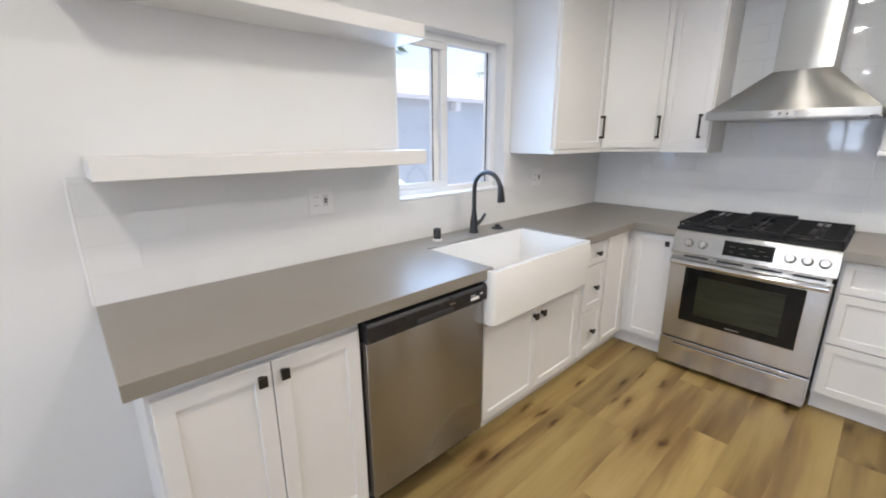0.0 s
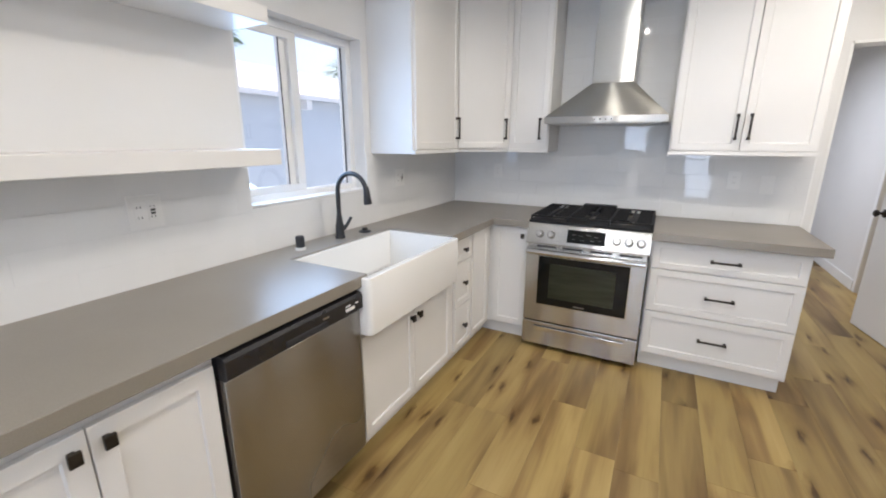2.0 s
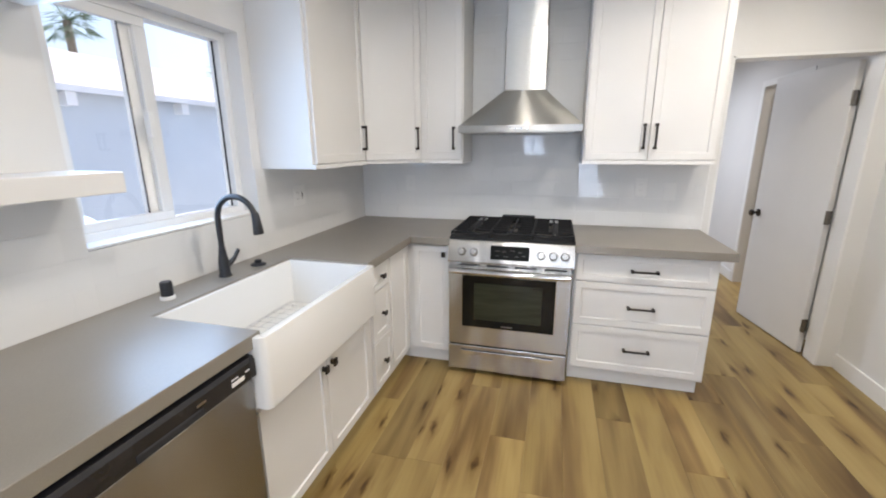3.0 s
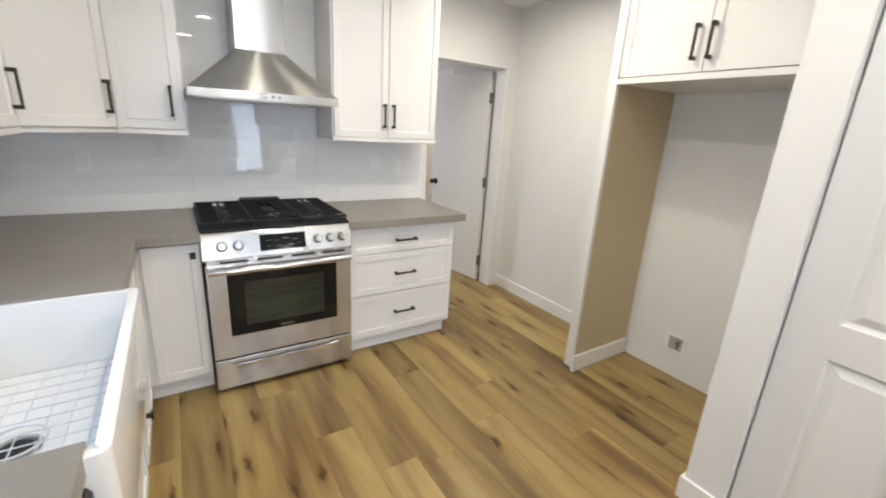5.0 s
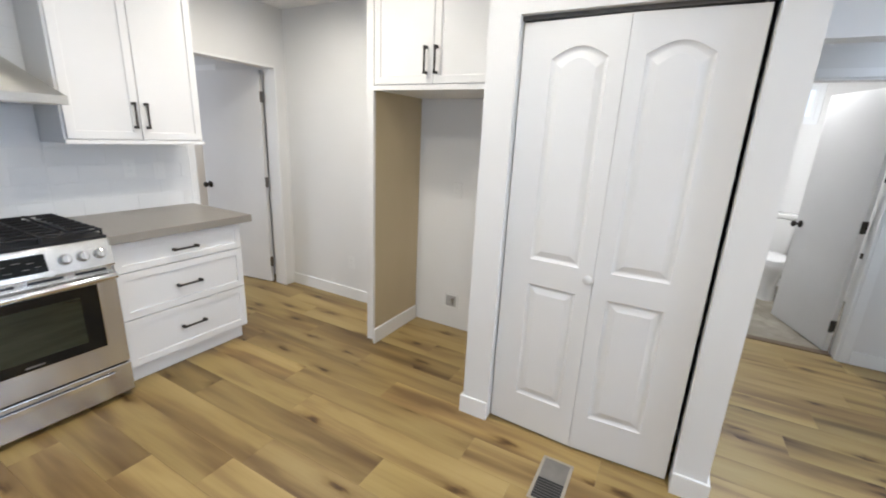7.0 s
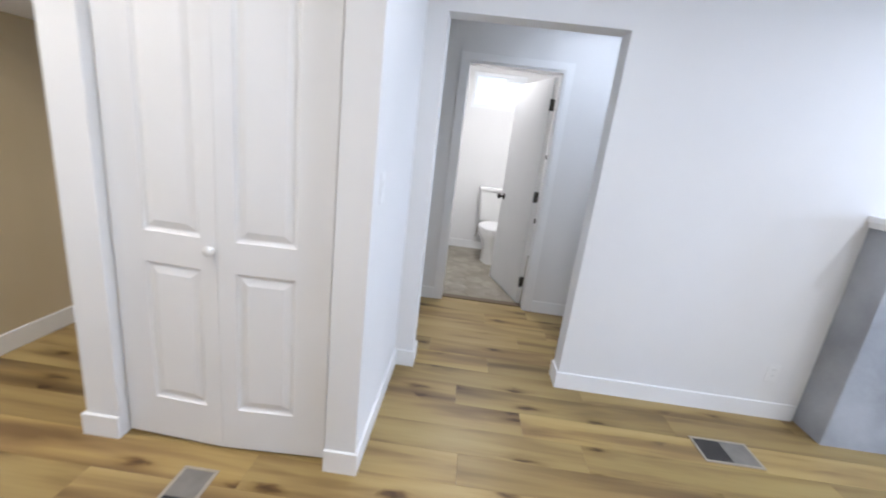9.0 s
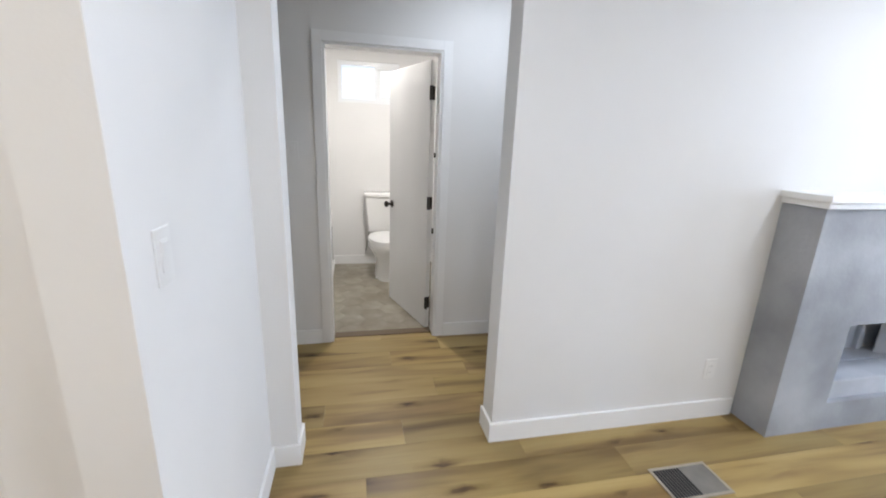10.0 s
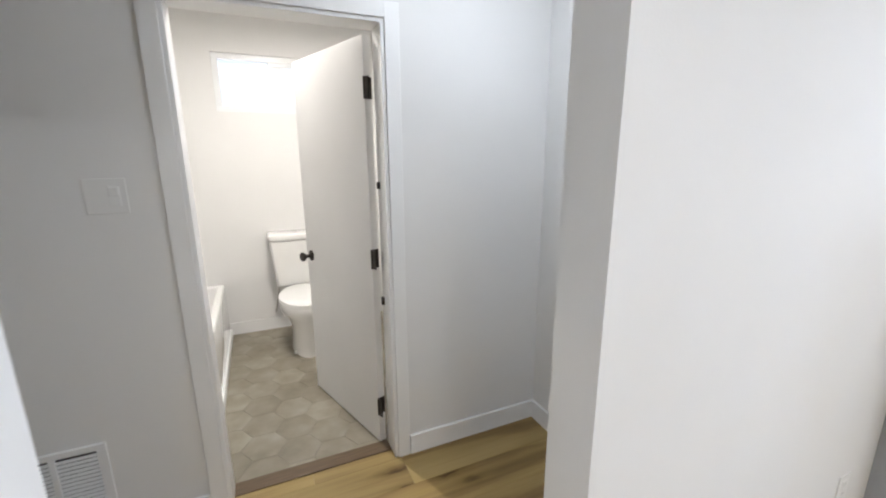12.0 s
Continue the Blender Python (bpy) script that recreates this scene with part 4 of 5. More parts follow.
# three cast-iron grates
for y0, y1 in ((RA - 0.006, -1.152), (-1.158, -1.412), (-1.418, RB + 0.006)):
    gt = part("grate", tube([(-0.630, y0, 0.948), (-0.630, y1, 0.948), (-0.035, y1, 0.948), (-0.035, y0, 0.948)], 0.0065, 8, True), "iron", rg)
    ym = (y0 + y1) / 2
    bars = [((-0.63, ym, 0.950), (-0.035, ym, 0.950))]
    for k in range(1, 8):
        x = -0.63 + 0.595 * k / 8
        bars += [((x, y0, 0.950), (x, ym - (ym - y0) * 0.25, 0.952)), ((x, y1, 0.950), (x, ym - (ym - y1) * 0.25, 0.952))]
    for a, b in bars:
        part("grate_bar", rod(bmesh.new(), a, b, 0.0075, seg=6), "iron", gt)
    for x in (-0.63, -0.33, -0.035):
        for y in (y0, y1):
            part("grate_foot", rod(bmesh.new(), (x, y, 0.920), (x, y, 0.948), 0.006, seg=6), "iron", gt)
for x in (-0.62, -0.08):
    for y in (RA - 0.05, RB + 0.05):
        part("foot", rod(bmesh.new(), (x, y, 0.0), (x, y, 0.036), 0.016, seg=12), "black_plastic", rg)

# ---- hood ----
hood = thing("range_hood", (-0.25, -1.295, 1.56), "stainless chimney range hood on tiled wall", "range hood")
bm = bmesh.new()
HY0, HY1, NY0, NY1 = -0.922, -1.668, -1.175, -1.437
lower = [(-0.008, HY0, 1.602), (-0.50, HY0, 1.602), (-0.50, HY1, 1.602), (-0.008, HY1, 1.602)]
upper = [(-0.008, NY0, 1.826), (-0.285, NY0, 1.826), (-0.285, NY1, 1.826), (-0.008, NY1, 1.826)]
lv_, uv_ = [bm.verts.new(p) for p in lower], [bm.verts.new(p) for p in upper]
for k in range(4):
    bm.faces.new((lv_[k], lv_[(k + 1) % 4], uv_[(k + 1) % 4], uv_[k]))
bm.faces.new(lv_[::-1])
bm.faces.new(uv_)
bmesh.ops.bevel(bm, geom=[e for e in bm.edges], offset=0.003, segments=2, affect="EDGES", profile=0.5)
part("canopy", bm, "steel_hood", hood)
rim = part("rim", one(-0.503, -0.008, HY1 - 0.002, HY0 + 0.002, 1.560, 1.604, bevel=0.003), "steel_rim", hood)
part("filter", one(-0.47, -0.06, HY1 + 0.04, HY0 - 0.04, 1.556, 1.562), "nickel", hood, "grease filter")
for k in range(4):
    bm = lathe([(0.007, 0), (0.007, 0.003), (0.005, 0.005)], (0, 0, 0), 12, Matrix.Rotation(radians(-90), 4, "Y"))
    bm.transform(Matrix.Translation((-0.503, -1.245 - k * 0.034, 1.583)))
    part("button", bm, "chrome", rim)
part("lower_duct", one(-0.283, -0.008, NY1, NY0, 1.826, 2.20, bevel=0.003), "steel_hood", hood)
part("upper_duct", one(-0.277, -0.008, NY1 + 0.006, NY0 - 0.006, 2.20, CEIL - 0.002, bevel=0.003), "steel_hood", hood)


# ---- floating shelves ----
for z0, z1 in ((1.346, 1.410), (1.885, 1.945)):
    sh = thing("floating_shelf", (-2.77, -0.12, z0), "thick white floating shelf above the counter", "shelf", "floating shelves")
    part("board", one(-3.388, -2.158, -0.25, -0.001, z0, z1, bevel=0.003), "cabinet", sh)


# ---- outlets and switches ----
def plate(name, m, w, h, gangs, kind, label):
    """A wall plate facing -y of m with its devices."""
    th = thing(name, tuple(m.translation), label, "outlet" if kind in ("outlet", "gfci") else "switch")
    bm = box(bmesh.new(), -w / 2, w / 2, -0.004, 0, -h / 2, h / 2, bevel=0.002)
    bm.transform(m)
    part("cover", bm, "plastic", th)
    for k in range(gangs):
        x = (k - (gangs - 1) / 2) * 0.046
        bm = box(bmesh.new(), x - 0.0165, x + 0.0165, -0.006, -0.0035, -0.034, 0.034, bevel=0.001)
        bm.transform(m)
        if kind == "half_blank" and k == 0:
            bm.free()
            continue
        dv = part("device", bm, "plastic", th)
        if kind in ("switch", "half_blank"):
            bm = box(bmesh.new(), x - 0.014, x + 0.014, -0.0085, -0.0055, 0.0, 0.030, bevel=0.0015)
            bm.transform(m)
            part("rocker", bm, "plastic", dv)
        else:
            for z in (-0.019, 0.019):
                for sx in (-0.006, 0.006):
                    bm = box(bmesh.new(), x + sx - 0.0012, x + sx + 0.0012, -0.0066, -0.0055, z - 0.004, z + 0.004)
                    bm.transform(m)
                    part("slot", bm, "shadow_gap" if kind == "gfci" else "grey_recess", dv)
            if kind == "gfci" and k == gangs - 1:
                for z, mt in ((0.006, "shadow_gap"), (-0.006, "shadow_gap")):
                    bm = box(bmesh.new(), x - 0.008, x + 0.008, -0.008, -0.0055, z - 0.004, z + 0.004)
                    bm.transform(m)
                    part("button", bm, mt, dv, "dark reset button")
    return th


plate("outlet", pose(-2.595, -0.011, 1.189), 0.118, 0.125, 2, "gfci", "white double outlet plate on the tiles")
plate("outlet", pose(-0.915, -0.011, 1.189), 0.118, 0.120, 2, "gfci", "white double outlet plate below the wall cabinet")
plate("outlet", pose(-0.011, -0.421, 1.198, 0, 0, -90), 0.074, 0.118, 1, "outlet", "white outlet plate on the tiled wall")
plate("outlet", pose(-0.011, -2.106, 1.195, 0, 0, -90), 0.074, 0.118, 1, "outlet", "white outlet plate on the tiled wall")
plate("switch", pose(-0.011, -2.29, 1.170, 0, 0, -90), 0.074, 0.118, 1, "switch", "white switch plate on the tiled wall")
plate("outlet", pose(-0.748, -3.445, 0.350, 0, 0, 180), 0.072, 0.116, 1, "outlet", "white outlet low on the wall by the doorway")
plate("outlet", pose(-1.79, -3.445, 1.11, 0, 0, 180), 0.072, 0.116, 1, "outlet", "white fridge outlet on the niche wall")
plate("outlet", pose(-5.79, -3.445, 0.30, 0, 0, 180), 0.072, 0.116, 1, "outlet", "white outlet low beside the fireplace")
plate("switch", pose(-3.53, -2.685, 1.205, 0, 0, -90), 0.074, 0.118, 1, "switch", "white rocker switch on the pantry side")
plate("switch", pose(-3.505, -4.612, 1.350, 0, 0, 180), 0.118, 0.118, 2, "half_blank", "white double plate with one rocker, half blank")
wb = thing("water_box", (-1.787, -3.445, 0.225), "recessed ice-maker water box in the niche wall", "water box")
part("flange", boxes([(-1.852, -1.722, -3.445, -3.437, 0.165, 0.180), (-1.852, -1.722, -3.445, -3.437, 0.270, 0.285), (-1.852, -1.830, -3.445, -3.437, 0.18, 0.27), (-1.744, -1.722, -3.445, -3.437, 0.18, 0.27)], bevel=0.002), "plastic", wb)
part("recess", one(-1.830, -1.744, -3.4445, -3.4425, 0.18, 0.27), "grey_recess", wb, "grey recessed back")
part("valve", rod(rod(bmesh.new(), (-1.80, -3.442, 0.20), (-1.80, -3.442, 0.24), 0.008), (-1.80, -3.443, 0.24), (-1.80, -3.43, 0.24), 0.012), "nickel", wb, "small brass valve")


# ---- doors ----
def hinge(parent, face, z, metal):
    """A butt hinge at the leaf's hinge edge: barrel, leaf plate and jamb plate."""
    bm = rod(bmesh.new(), (-0.004, 0.022 * face, z - 0.046), (-0.004, 0.022 * face, z + 0.046), 0.0065, seg=10)
    box(bm, 0.0005, 0.0040, -0.017, 0.022, z - 0.045, z + 0.045)
    box(bm, -0.034, -0.004, 0.019 * face, 0.023 * face, z - 0.045, z + 0.045)
    return part("hinge", bm, metal, parent, "dark metal butt hinge", local=True)


def slab_door(name, pivot, angle, width, height, label, face, knob_z=0.925, metal="hinge"):
    """A flat door leaf that runs along its own +x from the hinges; face is the side, -1 or 1, on which the hinge barrels stand."""
    th = thing(name, pivot, label, "door", turn=angle)
    part("leaf", one(0.004, width, -0.018, 0.018, 0.010, height, bevel=0.002), "door", th, local=True)
    for s in (-1, 1):
        part("knob", round_knob((width - 0.062, 0.018 * s, knob_z), (0, s, 0)), "bronze", th, "dark bronze round knob", local=True, smooth=True)
    part("latch_plate", one(width - 0.002, width + 0.0015, -0.011, 0.011, knob_z - 0.028, knob_z + 0.028), "bronze", th, local=True)
    for z in (0.22, 1.0, 1.76):
        hinge(th, face, z, metal)
    return th


a_bath = math.degrees(math.atan2(-0.70, 0.222))
slab_door("bathroom_door", (-4.449, -4.744, 0), a_bath, 0.738, 1.972, "white flush bathroom door standing open", 1, knob_z=0.895, metal="bronze")
slab_door("back_room_door", (0.168, -3.318, 0), math.degrees(math.atan2(0.115, 0.76)), 0.765, 1.985, "white flush door standing open into the back room", 1)
slab_door("far_door", (1.90, -3.60, 0), -72, 0.74, 1.98, "white flush door ajar in the back room", 1)


def bifold_leaf(th, name, outer):
    """A moulded leaf: an arched panel above, a plain panel below. Its face looks to -y at y = 0."""
    W, H, t = 0.4365, 1.988, 0.032
    a, b = (0.135, W - 0.068) if outer else (0.068, W - 0.135)
    z0, z1, z2, z3, rise = 0.205, 0.820, 0.945, 1.838, 0.046
    bm = boxes([(0, a, 0, t, 0.012, H), (b, W, 0, t, 0.012, H), (a, b, 0, t, 0.012, z0), (a, b, 0, t, z1, z2)])
    curve = [(a + (b - a) * k / 12, z3 + rise * math.sin(math.pi * k / 12)) for k in range(13)]
    face = [(x, z) for x, z in curve] + [(b, H), (a, H)]
    fr = [bm.verts.new((x, 0, z)) for x, z in face]
    bk = [bm.verts.new((x, t, z)) for x, z in face]
    bm.faces.new(fr)
    bm.faces.new(bk[::-1])
    for k in range(len(face)):
        bm.faces.new((fr[k], fr[(k + 1) % len(face)], bk[(k + 1) % len(face)], bk[k]))
    lf = part(name, bm, "door", th, local=True)
    box(back := bmesh.new(), a, b, 0.016, t - 0.001, z0, z3 + rise)
    part("core", back, "door", lf, local=True)

    def panel(outline):
        """Slopes in from the rails, then rises to a flat field."""
        cx = sum(x for x, z in outline) / len(outline)
        cz = (min(z for x, z in outline) + max(z for x, z in outline)) / 2
        hw, hh = (b - a) / 2, (max(z for x, z in outline) - min(z for x, z in outline)) / 2
        bm = bmesh.new()
        rings = []
        for inset, y in ((0.0, 0.0003), (0.004, 0.006), (0.012, 0.0105), (0.018, 0.0110), (0.044, 0.0020), (0.047, 0.0016)):
            rings.append([bm.verts.new((cx + (x - cx) * (1 - inset / hw), y, cz + (z - cz) * (1 - inset / hh))) for x, z in outline])
        n = len(outline)
        for lo, hi in zip(rings, rings[1:]):
            for k in range(n):
                bm.faces.new((lo[k], lo[(k + 1) % n], hi[(k + 1) % n], hi[k]))
        bm.faces.new(rings[-1])
        part("moulded_panel", bm, "door", lf, local=True)

    panel([(a, z2), (b, z2)] + curve[::-1])
    panel([(a, z0), (b, z0), (b, z1), (a, z1)])
    return lf


pd = thing("bifold_door", (-2.507, -2.590, 0), "white moulded bifold pantry door, slightly folded", "bifold door", "pantry bifold leaves", turn=180 - 3.2)
l1 = bifold_leaf(pd, "leaf", True)
part("knob", lathe([(0.010, 0), (0.010, 0.012), (0.020, 0.020), (0.021, 0.028), (0.012, 0.034)], (0.418, 0, 0.905), 20, Matrix.Rotation(radians(90), 4, "X")), "plastic", pd, "round white knob", local=True, smooth=True)
end = Vector((-2.507, -2.590, 0)) + Vector((-math.cos(radians(3.2)), math.sin(radians(3.2)), 0)) * 0.4385
pd2 = thing("bifold_door", (end.x, end.y, 0), "white moulded bifold pantry door, slightly folded", "bifold door", "pantry bifold leaves", turn=180 + 3.2)
l2 = bifold_leaf(pd2, "leaf", False)
tr = thing("bifold_track", (-2.95, -2.6, 2.0), "dark metal bifold track above the doors", "track")
part("rail", boxes([(-3.40, -2.50, -2.612, -2.578, 1.996, 2.013)]), "reg_dark", tr)
for x in (-2.56, -3.36):
    part("pivot", rod(bmesh.new(), (x, -2.595, 1.985), (x, -2.595, 1.998), 0.006, seg=10), "nickel", tr)
# the pantry's shade is put into a black sheet halfway in
solid("pantry_back", one(-3.43, -2.45, -3.10, -3.08, 0.0, 2.40), "shadow_gap", "black sheet standing in for the unlit pantry interior", "closet")


# ---- floor and wall registers ----
def floor_register(x0, x1, y0, y1, along, closed_first):
    th = thing("floor_register", ((x0 + x1) / 2, (y0 + y1) / 2, 0), "tan metal floor register set in the planks", "vent", "floor registers")
    w = 0.014
    part("rim", boxes([(x0, x1, y0, y0 + w, 0, 0.005), (x0, x1, y1 - w, y1, 0, 0.005), (x0, x0 + w, y0 + w, y1 - w, 0, 0.005), (x1 - w, x1, y0 + w, y1 - w, 0, 0.005)], bevel=0.0015), "reg", th)
    part("well", one(x0 + w, x1 - w, y0 + w, y1 - w, 0.0002, 0.0012), "shadow_gap", th, "dark duct opening")
    if along == "y":
        mid = (y0 + y1) / 2
        part("damper", one(x0 + w, x1 - w, mid, y1 - w, 0.0012, 0.0028) if closed_first else one(x0 + w, x1 - w, y0 + w, mid, 0.0012, 0.0028), "reg_grey", th, "grey closed half")
        for k in range(1, 8):
            a, b = (y0 + w, mid) if closed_first else (mid, y1 - w)
            y = a + (b - a) * k / 8
            part("louvre", one(x0 + w, x1 - w, y - 0.0022, y + 0.0022, 0.0012, 0.0042), "reg_dark", th)
    else:
        mid = (x0 + x1) / 2
        part("damper", one(x0 + w, mid, y0 + w, y1 - w, 0.0012, 0.0028), "reg_grey", th, "grey closed half")
        for k in range(1, 9):
            x = mid + (x1 - w - mid) * k / 9
            part("louvre", one(x - 0.002, x + 0.002, y0 + w, y1 - w, 0.0012, 0.0042), "reg_dark", th)


floor_register(-3.000, -2.855, -2.450, -2.165, "y", False)
floor_register(-5.527, -5.226, -3.140, -2.956, "x", True)
rr_ = thing("return_register", (-3.1, -4.612, 0.2), "white louvred return-air grille low on the hall wall", "vent")
part("rim", boxes([(-3.366, -2.86, -4.612, -4.6, 0.427, 0.452), (-3.366, -2.86, -4.612, -4.6, 0.115, 0.14), (-3.366, -3.335, -4.612, -4.6, 0.14, 0.427), (-2.885, -2.86, -4.612, -4.6, 0.14, 0.427), (-3.215, -3.195, -4.612, -4.602, 0.14, 0.427), (-3.04, -3.02, -4.612, -4.602, 0.14, 0.427)], bevel=0.002), "trim", rr_)
part("well", one(-3.335, -2.885, -4.6115, -4.6105, 0.14, 0.427), "shadow_gap", rr_, "dark grille depth")
for a, b in ((-3.335, -3.215), (-3.195, -3.04), (-3.02, -2.885)):
    for k in range(17):
        z = 0.150 + k * 0.0162
        part("slat", box(bmesh.new(), a, b, -0.006, 0.006, -0.001, 0.001, m=Matrix.Translation((0, -4.606, z)) @ Matrix.Rotation(radians(-38), 4, "X")), "trim", rr_)

# ---- fireplace ----
fp = thing("fireplace", (-6.8, -3.32, 0), "grey stucco fireplace with a white mantel shelf", "fireplace")
FX0, FX1, FYF = -7.62, -6.003, -3.236
for row in ((-6.36, FX1, -3.445, FYF, 0, 1.215), (FX0, -7.27, -3.445, FYF, 0, 1.215), (-7.27, -6.36, -3.445, FYF, 0.62, 1.215)):
    part("surround", one(*row), "stucco", fp)
part("hearth_ledge", one(-7.27, -6.36, -3.445, FYF - 0.004, 0, 0.165), "stucco", fp, "low stucco hearth front")
part("hearth_step", one(-7.27, -6.36, -3.445, FYF - 0.035, 0.165, 0.275, bevel=0.006), "firebox", fp, "pale sloping hearth step")
part("firebox_floor", one(-7.23, -6.40, -3.575, -3.446, 0.271, 0.277), "firebox", fp)
part("firebox_back", one(-7.23, -6.40, -3.584, -3.570, 0.277, 0.635), "firebox", fp, "blue-grey back of the recess")
for sx in (1, -1):
    cx = -6.815
    w0, w1 = 0.452, 0.235
    outline = [(cx + sx * w0, FYF - 0.05), (cx + sx * w1, -3.50), (cx + sx * (w1 + 0.02), -3.515), (cx + sx * (w0 + 0.0), FYF - 0.08)]
    part("side_panel", prism(outline if sx > 0 else outline[::-1], 0.277, 0.618), "firebox", fp, "pale plastered slanting side")
    part("side_strip", one(*sorted((cx + sx * (w1 - 0.075), cx + sx * (w1 - 0.035))), -3.572, -3.545, 0.277, 0.618, bevel=0.003), "firebox", fp)
mt = part("mantel", one(FX0 - 0.02, FX1 + 0.028, -3.445, FYF + 0.028, 1.243, 1.276, bevel=0.004), "mantel", fp, "white mantel shelf")
part("mantel_moulding", one(FX0 - 0.008, FX1 + 0.014, -3.445, FYF + 0.014, 1.215, 1.243, bevel=0.004), "mantel", mt)

# ---- bathroom ----
tl = thing("toilet", (-4.22, -6.1, 0), "white two-piece toilet with the lid down", "toilet")


def ring_of(bm, cx, cy, rx, ry, z, seg=28, egg=0.0):
    out = []
    for k in range(seg):
        a = 2 * math.pi * k / seg
        s = math.sin(a)
        out.append(bm.verts.new((cx + rx * math.cos(a) * (1 - egg * max(0, s)), cy + ry * s, z)))
    return out


def loft(rows, seg=28):
    bm = bmesh.new()
    rings = [ring_of(bm, *r[:5], seg, r[5] if len(r) > 5 else 0.0) for r in rows]
    for lo, hi in zip(rings, rings[1:]):
        for k in range(seg):
            bm.faces.new((lo[k], lo[(k + 1) % seg], hi[(k + 1) % seg], hi[k]))
    bm.faces.new(rings[0][::-1])
    bm.faces.new(rings[-1])
    return bm


part("bowl", loft([(-4.22, -6.08, 0.115, 0.265, 0.0), (-4.22, -6.08, 0.112, 0.262, 0.03), (-4.22, -6.08, 0.104, 0.248, 0.15), (-4.22, -6.07, 0.112, 0.250, 0.22), (-4.22, -6.05, 0.150, 0.262, 0.295, 0.1), (-4.22, -6.035, 0.178, 0.270, 0.335, 0.1), (-4.22, -6.03, 0.182, 0.275, 0.385, 0.1), (-4.22, -6.03, 0.178, 0.270, 0.40, 0.1)]), "porcelain", tl, smooth=True)
part("seat", loft([(-4.22, -6.03, 0.182, 0.272, 0.402, 0.1), (-4.22, -6.03, 0.184, 0.274, 0.410, 0.1), (-4.22, -6.03, 0.180, 0.270, 0.420, 0.1)]), "plastic", tl, "white seat", smooth=True)
part("lid", loft([(-4.22, -6.03, 0.183, 0.272, 0.423, 0.1), (-4.22, -6.03, 0.184, 0.274, 0.432, 0.1), (-4.22, -6.03, 0.172, 0.262, 0.442, 0.1), (-4.22, -6.03, 0.10, 0.17, 0.446, 0.1)]), "plastic", tl, "closed white lid", smooth=True)
bm = bmesh.new()
box(bm, -4.425, -4.015, -6.505, -6.300, 0.415, 0.812)
for v in bm.verts:
    if v.co.z < 0.5:
        v.co.x = -4.22 + (v.co.x + 4.22) * 0.84
        v.co.y = -6.505 + (v.co.y + 6.505) * 0.9
bmesh.ops.bevel(bm, geom=list(bm.edges), offset=0.022, segments=4, affect="EDGES", profile=0.5)
part("tank", bm, "porcelain", tl, smooth=True)
part("tank_lid", one(-4.435, -4.005, -6.512, -6.288, 0.806, 0.860, bevel=0.018, seg=4), "porcelain", tl, smooth=True)
part("flush_button", lathe([(0.030, 0.859), (0.030, 0.865), (0.026, 0.867)], (-4.22, -6.40, 0), 24), "chrome", tl, "round chrome button", smooth=True)
part("bolt_cap", lathe([(0.012, 0.0), (0.011, 0.014), (0.006, 0.018)], (-4.118, -5.90, 0.02), 14), "plastic", tl, smooth=True)
part("supply", tube([(-4.02, -6.515, 0.17), (-4.02, -6.47, 0.17), (-4.03, -6.44, 0.22), (-4.06, -6.42, 0.40), (-4.07, -6.41, 0.446)], 0.006, 8), "nickel", tl, "dark supply hose", smooth=True)
part("tank_nut", rod(bmesh.new(), (-4.07, -6.42, 0.405), (-4.07, -6.42, 0.448), 0.017, seg=12), "shadow_gap", tl, "black tank nut")
tl.location.y -= 0.045
tb = thing("bathtub", (-3.28, -5.76, 0), "white alcove bathtub with a plain apron", "bathtub")
bm = bmesh.new()
box(bm, -3.652, -2.905, -6.515, -4.995, 0.0, 0.45)
top = max(bm.faces, key=lambda q: q.calc_center_median().z)
bmesh.ops.inset_region(bm, faces=[top], thickness=0.075, depth=0.0)
bmesh.ops.inset_region(bm, faces=[top], thickness=0.05, depth=-0.33)
bmesh.ops.bevel(bm, geom=list(bm.edges), offset=0.015, segments=3, affect="EDGES", profile=0.5)
part("shell", bm, "porcelain", tb, smooth=True)
part("apron_foot", one(-3.668, -3.650, -6.515, -4.995, 0.0, 0.055, bevel=0.003), "trim", tb)
tb.location.y -= 0.04
solid("tub_end_wall", one(-3.64, -2.90, -4.99, -4.87, 0, CEIL), "wall", "white wall at the tub end", "wall")

# ---- outside the kitchen window ----
nb = thing("neighbour_house", (2.0, 4.0, -0.6), "pale blue-grey stucco house with a low pale roof", "house")
part("wall", boxes([(-9, 14, 2.72, 2.92, -0.6, 1.97)]), "neighbour_wall", nb)
bm = bmesh.new()
vs = [bm.verts.new(p) for p in ((-9.4, 2.6, 1.965), (14.4, 2.6, 1.965), (14.4, 6.4, 2.98), (-9.4, 6.4, 2.98), (-9.4, 2.6, 2.015), (14.4, 2.6, 2.015), (14.4, 6.4, 3.03), (-9.4, 6.4, 3.03))]
for q in ((0, 1, 2, 3), (4, 5, 6, 7), (0, 1, 5, 4), (1, 2, 6, 5), (2, 3, 7, 6), (3, 0, 4, 7)):
    bm.faces.new([vs[k] for k in q])
rf = part("roof", bm, "roof", nb)
part("back_wall", boxes([(-9, 14, 6.0, 6.2, -0.6, 2.8)]), "neighbour_wall", nb)
part("fascia", one(-9.4, 14.4, 2.575, 2.60, 1.958, 2.012), "trim", rf, "white fascia board")
for k in range(20):
    x = -8.6 + k * 1.18
    part("rafter_tail", one(x, x + 0.09, 2.60, 2.72, 1.84, 1.955), "trim", rf, "white rafter tail")


